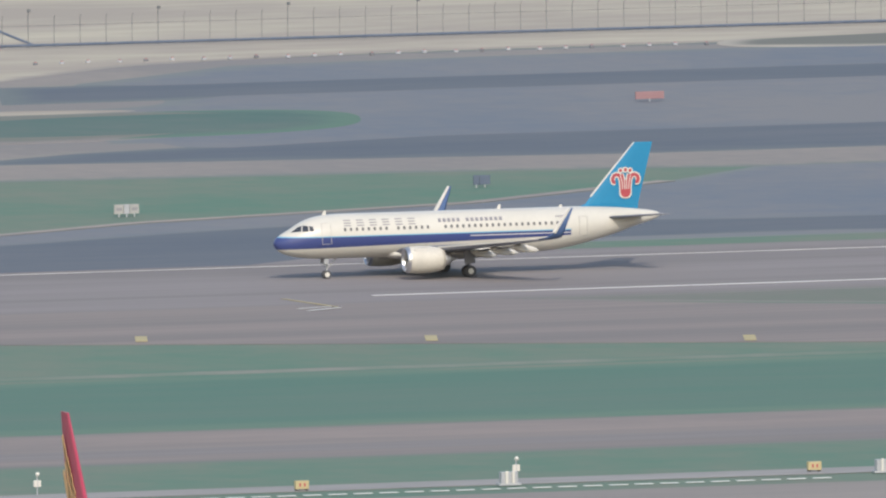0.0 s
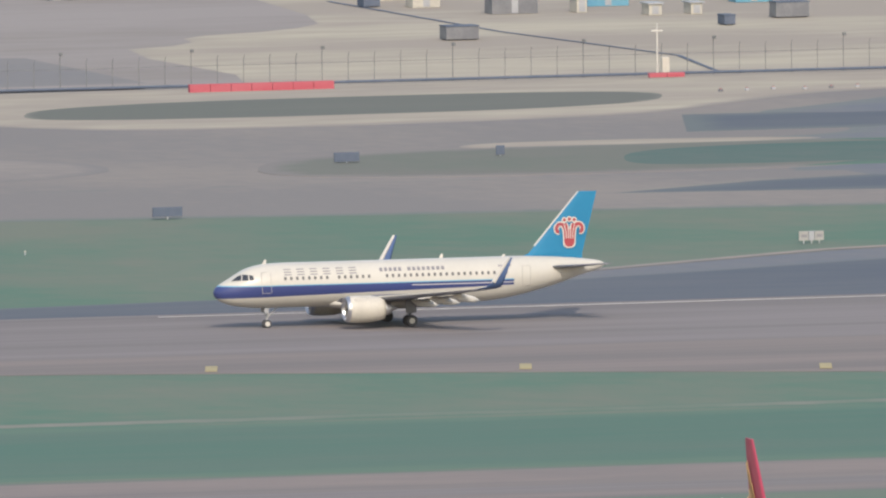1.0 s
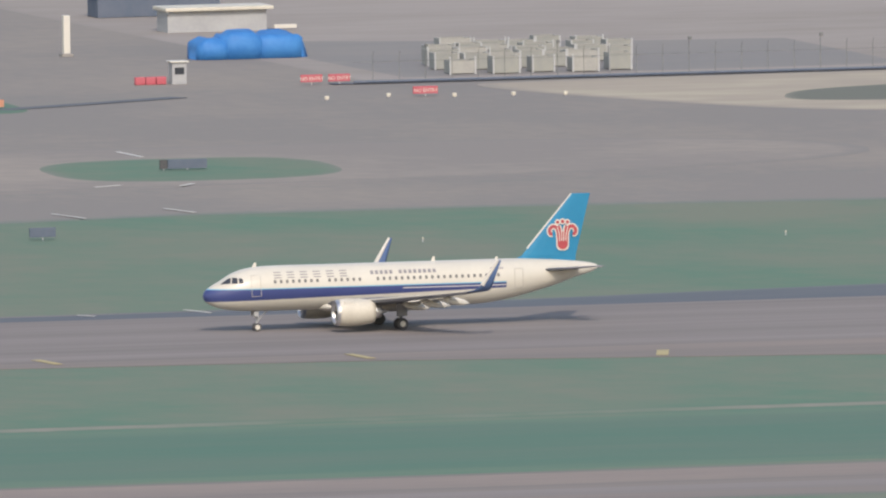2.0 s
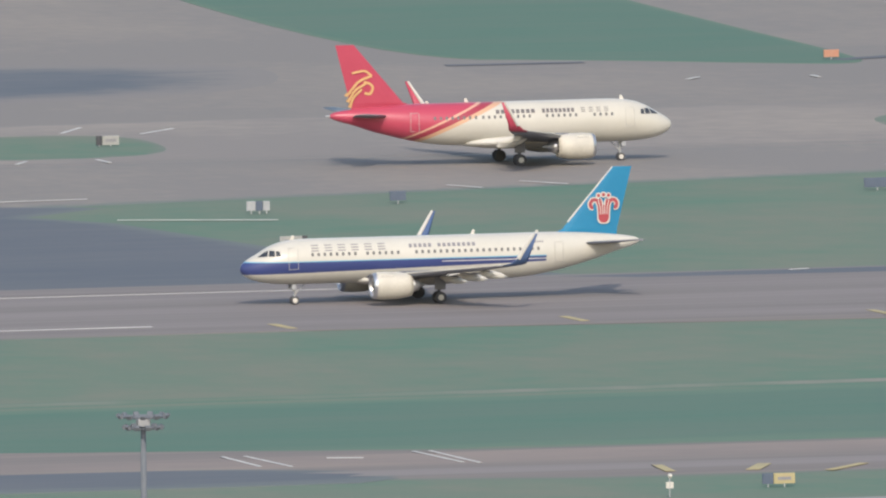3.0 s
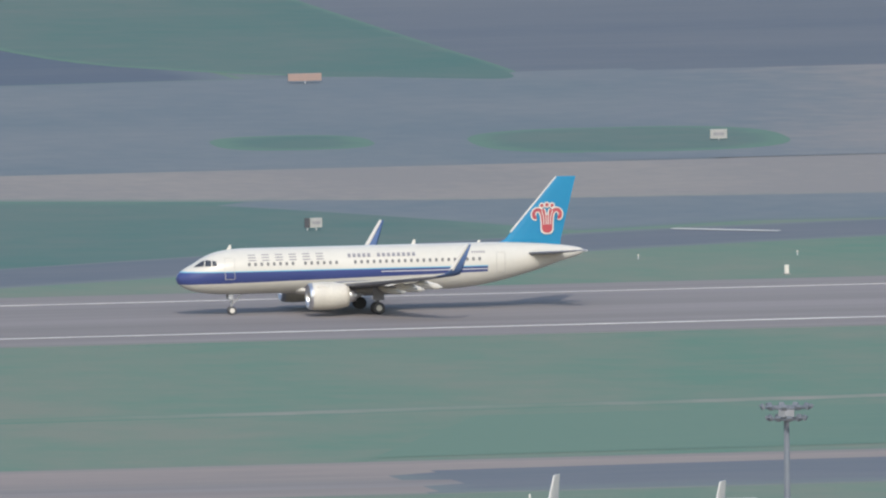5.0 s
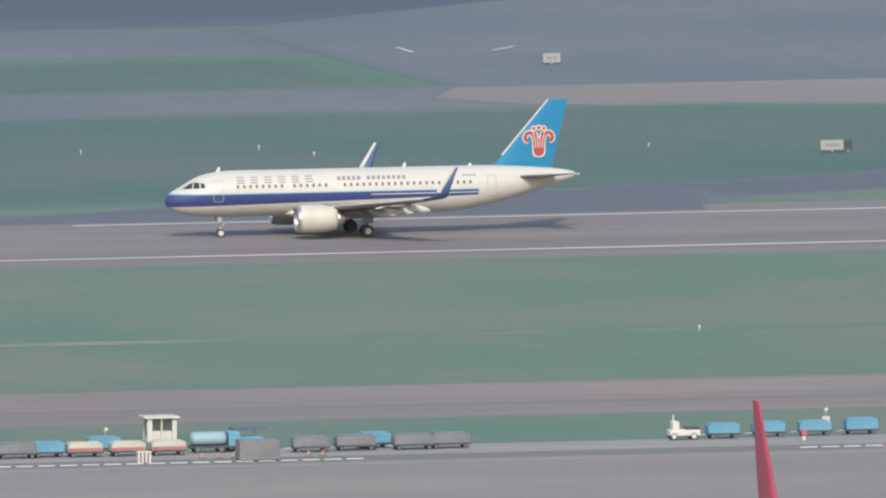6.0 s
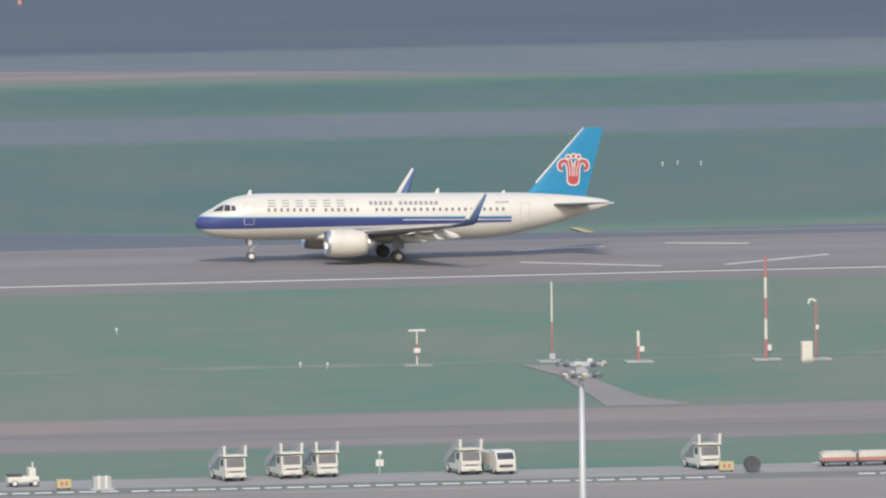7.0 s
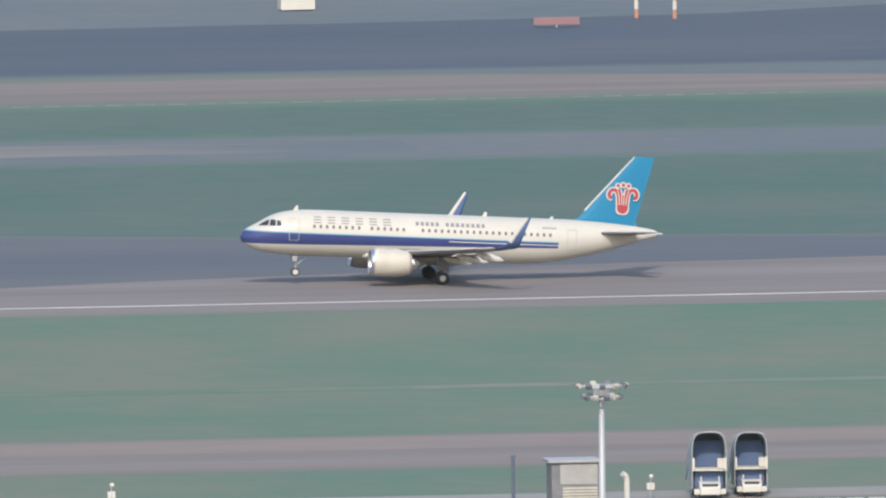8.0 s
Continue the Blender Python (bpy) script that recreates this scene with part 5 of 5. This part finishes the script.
def twin_cabinet(x, y):
    t = thing("power_cabinet", x, y, "grey power unit with two pale posts", "cabinet", 0.07, group="power units")
    part("base", boxes((-1.0, 1.0, -0.5, 0.5, 0, 0.18), bevel=0.02), GALV, t)
    part("body", boxes((-0.75, 0.75, -0.35, 0.35, 0.18, 1.15), bevel=0.04), GREY, t)
    for s in (-1, 1):
        part("post", boxes((s * 0.3 - 0.12, s * 0.3 + 0.12, -0.5, -0.36, 0.18, 1.25), bevel=0.03), WHITE, t)
    return t


p = twin_cabinet(264, -268)
for x, y in ((298, -268), (-98, -268), (-264, -271)):
    copy_thing(p, pose(x, y, 0.07 if y > -270 else 0.0))

t = thing("cable_reel", -209, -269, "large black cable reel standing on edge", "reel", 0.07)
for yy in (-0.45, 0.45):
    bm = bmesh.new()
    tube(bm, (0, yy - 0.05, 0.65), (0, yy + 0.05, 0.65), 0.65, n=24)
    part("flange", bm, DARK, t)
bm = bmesh.new()
tube(bm, (0, -0.4, 0.65), (0, 0.4, 0.65), 0.42, n=20)
part("drum", bm, SIGN_BLUE, t)


def crate(x, y):
    t = thing("slatted_crate", x, y, "cream slatted crate beside the road", "crate", 0.07, group="crates")
    for i in range(4):
        part("slat", boxes((-0.56 + i * 0.3, -0.36 + i * 0.3, -0.4, 0.4, 0.0, 0.85), bevel=0.02), CREAM, t)
    part("rail", boxes((-0.6, 0.6, -0.44, 0.44, 0.85, 0.97), bevel=0.02), CREAM, t)
    return t


p = crate(-182.6, -273)
copy_thing(p, pose(-71, -268, 0.07))

t = thing("guard_shelter", -176.3, -248, "open white shelter with flat roof on the lawn", "shelter")
part("roof", boxes((-1.9, 1.7, -1.6, 1.6, 2.35, 2.55), bevel=0.04), CREAM, t)
for x, w in ((-1.3, 0.5), (-0.1, 0.15), (1.2, 0.45)):
    part("column", boxes((x - w / 2, x + w / 2, -1.3, -1.0, 0, 2.35), bevel=0.03), WHITE, t)
    part("column", boxes((x - w / 2, x + w / 2, 1.0, 1.3, 0, 2.35), bevel=0.03), WHITE, t)
part("back_wall", boxes((-1.5, 1.4, 0.85, 0.95, 0.0, 2.33)), GREY, t)
part("counter", boxes((-1.5, 1.4, -1.0, -0.9, 0.0, 1.1), bevel=0.02), WHITE, t)
t.matrix_world = pose(-176.3, -248, 0) @ Matrix.Scale(0.84, 4)

for x in (-177, -175.6, -174.3, -168, -166.8):
    t = thing("traffic_cone", x, -269.5, "orange traffic cone on the kerb", "cone", 0.07, group="traffic cones")
    bm = bmesh.new()
    tube(bm, (0, 0, 0.04), (0, 0, 0.5), 0.17, 0.035, 14)
    part("cone", bm, ORANGE, t)
    part("base", boxes((-0.22, 0.22, -0.22, 0.22, 0, 0.05), bevel=0.01), DARK, t)
t = thing("fire_hydrant", -125, -265, "small red and white hydrant post", "hydrant", 0.07)
bm = bmesh.new()
tube(bm, (0, 0, 0), (0, 0, 0.35), 0.16, n=12)
part("base", bm, WHITE, t)
part("head", boxes((-0.22, 0.22, -0.22, 0.22, 0.35, 0.9), bevel=0.08), BARRIER, t)
for x, y in ((-111, -255), (-109, -254), (-107, -253)):
    t = thing("striped_bollard", x, y, "black and white striped bollard", "bollard", group="bollards")
    for i in range(4):
        bm = bmesh.new()
        tube(bm, (0, 0, i * 0.17), (0, 0, (i + 1) * 0.17), 0.24 - 0.02 * i, 0.23 - 0.02 * i, 14)
        part("ring", bm, DARK if i % 2 == 0 else WHITE, t)
t = thing("boat_trailer", -112, -251, "rusty flatbed trailer with bundled load", "trailer", 0.0)
part("bed", boxes((-1.5, 1.5, -0.8, 0.8, 0.75, 0.9), bevel=0.02), GALV, t)
part("load", boxes((-1.6, 1.6, -0.7, 0.7, 0.9, 1.35), bevel=0.1), mat("bundled_timber", (0.33, 0.27, 0.22), 0.8, other=(0.26, 0.21, 0.18), scale=(0.5, 3, 3)), t)
for s in (-1, 1):
    wheel(t, 0.3, s * 0.7, 0.35, 0.2)
bm = bmesh.new()
tube(bm, (-1.3, 0, 0.75), (-0.6, 0, 0.02), 0.06)
part("stand", bm, GALV, t)

t = thing("site_shed", -307.3, -281, "white metal shed with louvred lower wall", "shed", 0.05)
part("plinth", boxes((-1.7, 2.2, -1.3, 1.5, 0, 0.15)), KERB, t)
part("body", boxes((-1.7, 2.2, -1.3, 1.5, 0.15, 4.1), bevel=0.03), CART_GREY, t)
part("front_panel", boxes((-1.0, 2.1, -1.35, -1.302, 2.3, 4.0), bevel=0.01), SIGN_WHITE, t)
for i in range(7):
    part("louvre", boxes((-0.8, 2.1, -1.36, -1.302, 0.4 + i * 0.25, 0.56 + i * 0.25)), CART_WHITE, t)
part("roof", boxes((-2.0, 2.4, -1.6, 1.7, 4.1, 4.35), bevel=0.04), GREY, t)
t = thing("dark_post", -312, -281, "dark slim post beside the shed", "post", 0.05)
bm = bmesh.new()
tube(bm, (0, 0, 0), (0, 0, 4.6), 0.16, 0.14)
part("post", bm, SIGN_BLUE, t)
part("cap", boxes((-0.2, 0.2, -0.2, 0.2, 4.58, 4.7), bevel=0.03), SIGN_BLUE, t)
t = thing("vent_pipe", -302.4, -280, "white bent vent pipe", "pipe", 0.05)
bm = bmesh.new()
for a, b in (((0, 0, 0), (0, 0, 2.4)), ((0, 0, 2.4), (-0.1, -0.05, 2.75)), ((-0.1, -0.05, 2.75), (-0.4, -0.15, 2.95))):
    tube(bm, a, b, 0.24, n=12)
part("pipe", bm, WHITE, t)


# ---- gate canopy by the terminal ----
def gate_canopy():
    t = thing("boarding_bridge", -114.2, -399, "boarding bridge with curved dark glass roof and cream ribs", "boarding bridge", 0.05, 20)
    steps = 7
    for i in range(steps):
        a0, a1 = radians(100 + i * 12), radians(100 + i * 12 + 10.5)
        bm = bmesh.new()
        loft(bm, [[(4.5 * math.cos(a) , y, 3.9 + 4.5 * math.sin(a)) for a in (a0, a1)] + [(4.38 * math.cos(a), y, 3.9 + 4.38 * math.sin(a)) for a in (a1, a0)] for y in (-6, 3)])
        part("roof_pane", bm, SIGN_BLUE, t)
        bm = bmesh.new()
        for y in (-6.0, -1.5, 3.0):
            tube(bm, (4.56 * math.cos(a0), y, 3.9 + 4.56 * math.sin(a0)), (4.56 * math.cos(a1 + 0.03), y, 3.9 + 4.56 * math.sin(a1 + 0.03)), 0.14, n=6)
        tube(bm, (4.56 * math.cos(a0 - 0.02), -6, 3.9 + 4.56 * math.sin(a0 - 0.02)), (4.56 * math.cos(a0 - 0.02), 3, 3.9 + 4.56 * math.sin(a0 - 0.02)), 0.1, n=6)
        part("roof_rib", bm, CREAM, t)
    part("end_block", boxes((0.2, 1.9, -6, 3, 0, 8.8), bevel=0.08), GREY, t)
    part("deck", boxes((-4.5, 0.2, -6, 3, 2.9, 3.2), bevel=0.03), GREY, t)
    for x in (-4.6, -0.6):
        part("leg", boxes((x - 0.25, x + 0.25, -2, -1.5, 0, 2.9), bevel=0.03), GALV, t)


gate_canopy()


# ---- taxiway signs and lights ----
def board(x, y, panels, turn=0, high=0.9, z=0.0, name="taxiway_sign"):
    """A row of sign panels on short legs: panels of width and material."""
    kinds = {SIGN_WHITE.name: "pale", SIGN_BLUE.name: "dark blue", YBOX.name: "yellow", DARK.name: "black", BARRIER.name: "red", ORANGE.name: "orange", FADED.name: "faded pink", FADED_RED.name: "faded red"}
    words = " and ".join(dict.fromkeys(kinds.get(m.name, "grey") for _, m in panels))
    t = thing(name, x, y, words + " airfield guidance board on short legs", "sign", z, turn, "airfield signs")
    at = -sum(w for w, _ in panels) / 2
    for w, m in panels:
        pn = part("panel", boxes((at, at + w - 0.04, -0.12, 0.12, 0.3, 0.3 + high), bevel=0.03), m, t)
        if w > 0.9 and m in (SIGN_WHITE, YBOX):
            part("writing_bar", boxes((at + w * 0.18, at + w * 0.8, -0.14, -0.122, 0.3 + high * 0.35, 0.3 + high * 0.65)), LETTER, pn)
        part("leg", boxes((at + w / 2 - 0.05, at + w / 2 + 0.05, -0.05, 0.05, 0, 0.32)), GALV, t)
        at += w
    return t


def airfield_signs():
    w, d, y, b, g = SIGN_WHITE, SIGN_BLUE, YBOX, DARK, GREY
    for x, yy, panels in ((346, 96, ((0.95, w), (0.6, g), (0.95, w))), (390, 122, ((0.6, d), (1.1, d))), (342, 233, ((2.6, d),)), (359, 237, ((0.9, d),)), (301, 158, ((3.0, d),)), (144, 128, ((0.9, g), (0.7, d), (0.7, g))),
                          (65.6, 75, ((0.6, b), (2.1, w))), (156, 231, ((0.6, b), (1.7, w))), (134, 77, ((2.2, w), (0.5, b))), (142.5, 232, ((0.7, b), (4.0, d))), (39.4, 65, ((1.7, w), (0.6, b))), (56.2, 228, ((1.7, w),)),
                          (-45, 97, ((2.2, w), (0.8, b))), (-9.2, 113, ((0.5, b), (1.2, w))), (-44, 232, ((1.7, w),)), (160, 137, ((1.6, d),)), (207, 137, ((2.6, d),)), (248, 233, ((0.8, b), (4.0, d))),
                          (91.8, -245, ((1.0, d), (1.9, y)))):
        board(x, yy, panels)
    for x, yy, m, wd, z in ((303, 338.5, BARRIER, 2.6, 0.05), (447, 242, FADED_RED, 3.0, 0.08), (-206.5, 363, FADED_RED, 4.6, 0.03), (258, 337, ORANGE, 1.6, 0.03), (38.6, 332, FADED, 3.4, 0.03), (298, 362.5, BARRIER, 2.3, 0.05), (300.9, 362.5, BARRIER, 2.3, 0.05)):
        t = board(x, yy, ((wd, m),), 0, 0.75, z, "warning_board")
        if m is BARRIER and x > 290 and x < 310:
            cu = bpy.data.curves.new("words", "FONT")
            cu.body, cu.size, cu.extrude, cu.align_x = "NO ENTRY", 0.5, 0.005, "CENTER"
            cu.materials.append(WHITE)
            words = new("words", cu)
            words.parent = t
            words.matrix_basis = pose(0, -0.14, 0.48, 90, 0, 0)
    for x, yy in ((40, 36.5), (18, 36.5)):
        t = thing("marker_stub", x, yy, "white square marker stub beside the runway", "marker", group="marker stubs")
        part("body", boxes((-0.2, 0.2, -0.15, 0.15, 0.08, 0.85), bevel=0.03), WHITE, t)
        part("foot", boxes((-0.3, 0.3, -0.25, 0.25, 0, 0.08)), KERB, t)
    for x, yy in ((-143, 120), (-144.6, 119), (-141, 119), (-112, 118), (-95, 119), (77, 60), (92, 62), (86, 58), (239, 118), (273, 112), (-92, 108), (-60, 110), (10, 62), (-20, 34), (25, 62)):
        t = thing("edge_light", x, yy, "small pale airfield edge light", "marker light", group="edge lights")
        bm = bmesh.new()
        tube(bm, (0, 0, 0), (0, 0, 0.3), 0.06)
        part("stem", bm, GALV, t)
        part("lens", boxes((-0.08, 0.08, -0.08, 0.08, 0.28, 0.45), bevel=0.03), CART_WHITE, t)


airfield_signs()


# ---- fence line and yard beyond ----
def fence():
    f = tagged(new("perimeter_fence"), "dark wire perimeter fence with slim steel posts", "fence")
    data = {}
    for kind, h, r in (("post", 2.9, 0.035), ("lamp_post", 3.4, 0.042)):
        bm = bmesh.new()
        tube(bm, (0, 0, 0), (0, 0, h), r, r, 6)
        tube(bm, (0, 0, h - 0.05), (0.0, -0.3, h + 0.4), r * 0.8, r * 0.7, 6)
        if kind == "lamp_post":
            box(bm, -0.15, 0.15, -0.5, -0.2, h + 0.25, h + 0.55)
        me = bpy.data.meshes.new(kind)
        bm.to_mesh(me)
        bm.free()
        me.materials.append(FENCE)
        data[kind] = me
    for i in range(86):
        x = 304 + i * 2.75
        kind = "lamp_post" if i % 5 == 2 else "post"
        ob = new(kind, data[kind])
        ob.parent = f
        ob.location = (x, 361 - 0.02 * (x - 304), 0.05)
    for z, r, m in ((2.3, 0.022, FENCE), (0.3, 0.16, SIGN_BLUE)):
        bm = bmesh.new()
        tube(bm, (302, 361.04, z), (545, 356.2, z), r, n=6)
        part("rail", bm, m, f)
    return f


fence()


def yard():
    t = thing("red_barrier", 369.5, 352, "long red water-filled barrier beside the fence", "barrier", 0.09)
    for i in range(7):
        part("barrier_block", boxes((-7.6 + i * 2.18, -5.46 + i * 2.18, -0.35, 0.35, 0, 0.85), bevel=0.04), BARRIER, t)
    t = thing("red_barrier", 413.5, 355.5, "short red barrier around a mast", "barrier", 0.09)
    for i in range(2):
        part("barrier_block", boxes((-1.9 + i * 1.9, -0.05 + i * 1.9, -0.35, 0.35, 0, 0.5), bevel=0.08), BARRIER, t)
    t = thing("antenna_mast", 413, 357, "white antenna mast with cabinet by the fence", "mast", 0.09)
    bm = bmesh.new()
    tube(bm, (0, 0, 0), (0, 0, 5.4), 0.1, 0.06)
    part("pole", bm, WHITE, t)
    part("cross_arm", boxes((-0.6, 0.6, -0.06, 0.06, 4.6, 4.75)), WHITE, t)
    part("cabinet", boxes((0.45, 1.2, -0.3, 0.3, 0, 2.0), bevel=0.04), CREAM, t)
    t = thing("red_barrier", 283.5, 371, "red and white barrier blocks near a booth", "barrier", 0.03)
    for i in range(3):
        part("barrier_block", boxes((-1.6 + i * 1.1, -0.55 + i * 1.1, -0.3, 0.3, 0, 0.8), bevel=0.1), BARRIER, t)
    t = thing("guard_booth", 286.4, 371, "small grey guard booth with window", "booth", 0.03)
    part("body", boxes((-0.75, 0.75, -0.7, 0.7, 0, 2.2), bevel=0.03), GREY, t)
    part("window", boxes((-0.5, 0.5, -0.73, -0.702, 1.0, 1.7)), GLASS, t)
    part("roof", boxes((-0.95, 0.95, -0.9, 0.9, 2.2, 2.35), bevel=0.03), WHITE, t)
    t = thing("gate_pillar", 289, 422, "tall white gate pillar", "pillar", 0.03)
    part("shaft", boxes((-0.35, 0.35, -0.35, 0.35, 0.3, 4.2), bevel=0.04), WHITE, t)
    part("plinth", boxes((-0.6, 0.6, -0.6, 0.6, 0, 0.3), bevel=0.04), KERB, t)
    for x, y in ((-193, 374), (-196.5, 376), (-160, 384)):
        t = thing("banded_pole", x, y, "white and orange banded pole on the far apron", "pole", 0.03, group="far poles")
        for i, m in enumerate((ORANGE, WHITE, ORANGE, WHITE)):
            bm = bmesh.new()
            tube(bm, (0, 0, i * 0.9), (0, 0, i * 0.9 + 0.9), 0.22, 0.2)
            part("band", bm, m, t)
    t = thing("white_container", -227, 398, "white box container on the far apron", "container", 0.07)
    part("body", boxes((-1.7, 1.7, -1.2, 1.2, 0.12, 2.4), bevel=0.05), WHITE, t)
    part("skid", boxes((-1.5, 1.5, -1.0, 1.0, 0, 0.12)), DARK, t)
    # wire cages in stacks
    rng = random.Random(9)
    for row, (x0, x1, y) in enumerate(((315, 334, 373), (316, 335, 381), (317, 337, 389), (319, 339, 397), (323, 341, 405))):
        x = x0 + rng.uniform(0, 1)
        while x < x1:
            w = rng.uniform(2.2, 3.4)
            pale = rng.random() < 0.2
            t = thing("wire_cage", x + w / 2, y + rng.uniform(-1, 1), "pale wire mesh cage with white corner posts", "cage", 0.05, group="wire cages")
            high = rng.uniform(1.35, 1.75)
            for side in (-1, 1):
                part("mesh_panel", boxes((-w / 2, w / 2, side * 1.08 - 0.03, side * 1.08 + 0.03, 0.1, high)), SIGN_WHITE if pale else MESH, t)
                part("mesh_panel", boxes((side * (w / 2 - 0.03) - 0.03, side * (w / 2 - 0.03) + 0.03, -1.05, 1.05, 0.1, high)), MESH, t)
                part("top_rail", boxes((-w / 2, w / 2, side * 1.08 - 0.06, side * 1.08 + 0.06, high, high + 0.07)), SIGN_WHITE, t)
                part("top_rail", boxes((side * (w / 2 - 0.06) - 0.05, side * (w / 2 - 0.06) + 0.05, -1.02, 1.02, high, high + 0.07)), SIGN_WHITE, t)
            part("floor_panel", boxes((-w / 2 + 0.06, w / 2 - 0.06, -1.05, 1.05, 0.1, 0.16)), GALV, t)
            for sx in (-1, 1):
                part("corner_post", boxes((sx * w / 2 - 0.08, sx * w / 2 + 0.08, -1.2, -1.04, 0, 1.8)), GALV, t)
            x += w + rng.choice((0.15, 0.15, 1.6))
    for x, y, w, h in ((414, 428, 3.5, 1.4), (447, 441, 1.2, 1.0), (457, 451, 3.6, 1.6), (423, 489, 1.8, 1.4)):
        t = thing("storage_box", x, y, "grey-blue storage box on the sand", "box", 0.08, group="storage boxes")
        part("body", boxes((-w / 2, w / 2, -1.2, 1.2, 0.1, h), bevel=0.04), CART_GREY if w > 2 else SIGN_BLUE, t)
        part("lid", boxes((-w / 2 - 0.05, w / 2 + 0.05, -1.25, 1.25, h, h + 0.12), bevel=0.03), SIGN_BLUE, t)
        part("skid", boxes((-w / 2 + 0.2, w / 2 - 0.2, -1, 1, 0, 0.1)), DARK, t)
    for x, y, w, tall_h, m in ((433, 471, 5.0, 3.0, CART_GREY), (440, 470, 1.1, 2.4, CART_WHITE), (445.5, 462, 1.4, 1.6, CART_WHITE), (450, 462, 1.2, 1.6, CART_WHITE), (428, 486, 3.0, 2.2, CART_WHITE),
                          (398, 516, 4.0, 2.6, GREY), (403, 516, 3.0, 2.8, GREY), (411, 517, 7.0, 3.0, CART_GREY), (419, 517, 4.0, 3.0, CART_WHITE), (429, 500, 6.0, 3.4, CART_WHITE), (438, 505, 5.0, 3.2, CART_WHITE), (446, 480, 4.5, 2.0, CART_BLUE), (462, 480, 4.0, 1.3, CART_BLUE)):
        h = tall_h * 0.72
        t = thing("site_hut", x, y, "small boxy site hut on the sand yard", "hut", 0.08, group="site huts")
        part("hut_body", boxes((-w / 2, w / 2, -1.3, 1.3, 0, h), bevel=0.03), m, t)
        part("roof", boxes((-w / 2 - 0.2, w / 2 + 0.2, -1.5, 1.5, h, h + 0.15), bevel=0.02), GREY, t)
        part("door", boxes((-0.35, 0.35, -1.33, -1.302, 0.1, min(2.0, h - 0.2))), GREY, t)
    tarp = mat("blue_tarpaulin", (0.03, 0.15, 0.42), 0.6, other=(0.05, 0.20, 0.48), scale=(0.4, 0.4, 0.4), fine=2, bump=0.3)
    t = thing("tarpaulin_heap", 306.5, 411, "heap of goods under a bright blue tarpaulin", "heap", 0.05)
    for cx, w, h in ((-2.4, 2.6, 2.9), (1.4, 3.0, 2.6), (-5.5, 2.0, 2.2)):
        bm = bmesh.new()
        bmesh.ops.create_icosphere(bm, subdivisions=3, radius=1)
        for v in bm.verts:
            k = 1 + 0.18 * noise.noise(v.co * 2.1 + Vector((cx, 0, 0)))
            v.co = Vector((cx + math.copysign(abs(v.co.x) ** 0.6, v.co.x) * w * k, math.copysign(abs(v.co.y) ** 0.6, v.co.y) * 2.6, max(0, v.co.z) ** 0.5 * h * k))
        part("tarpaulin", bm, tarp, t, smooth=True)
    t = thing("roofed_store", 318, 458, "low open store with cream roof", "shed", 0.05)
    part("roof", boxes((-9, 2.6, -2.5, 2.5, 2.2, 2.6), bevel=0.1), CREAM, t)
    part("body", boxes((-8.6, 2.0, -1.8, 2.2, 0, 2.2)), GREY, t)
    part("boom", boxes((2.6, 5.0, -2.6, -2.3, 0.2, 0.6), bevel=0.05), WHITE, t)
    t = thing("dark_store", 319, 487, "dark green covered store", "shed", 0.05)
    part("body", boxes((-9, 4.2, -2, 2, 0, 2.2), bevel=0.1), SIGN_BLUE, t)
    part("roof", boxes((-9.2, 2.0, -2.2, 2.2, 2.2, 2.6), bevel=0.1), SIGN_BLUE, t)
    # cable trench cover
    strips("cable_cover", [(422, 500, 422, 440, 0.5), (422, 440, 426, 391, 0.5), (426, 391, 421, 361, 0.5), (300, 362.6, 360, 361.6, 1.6)], 0.13, SIGN_BLUE, "dark cable cover laid over the sand")
    for i in range(25):
        x = 411 + i * 2.97
        t = thing("marker_block", x, 329.5 + (i % 3) * 0.6, "small dark marker block on the sand", "marker", 0.09, group="marker blocks")
        part("block", boxes((-0.2, 0.2, -0.25, 0.25, 0, 0.26), bevel=0.04), GREY if i % 4 else CART_GREY, t)
        part("cap", boxes((-0.11, 0.11, -0.14, 0.14, 0.26, 0.34), bevel=0.02), POLE_RED, t)
    for x, y in ((292, 336), (299, 338), (305, 335), (311, 334.5), (316, 333)):
        t = thing("edge_light", x, y, "small pale airfield edge light", "marker light", 0.05, group="edge lights")
        bm = bmesh.new()
        tube(bm, (0, 0, 0), (0, 0, 0.15), 0.08)
        part("stem", bm, GALV, t)
        part("lens", boxes((-0.2, 0.2, -0.18, 0.18, 0.13, 0.5), bevel=0.06), CREAM, t)


yard()

motions()
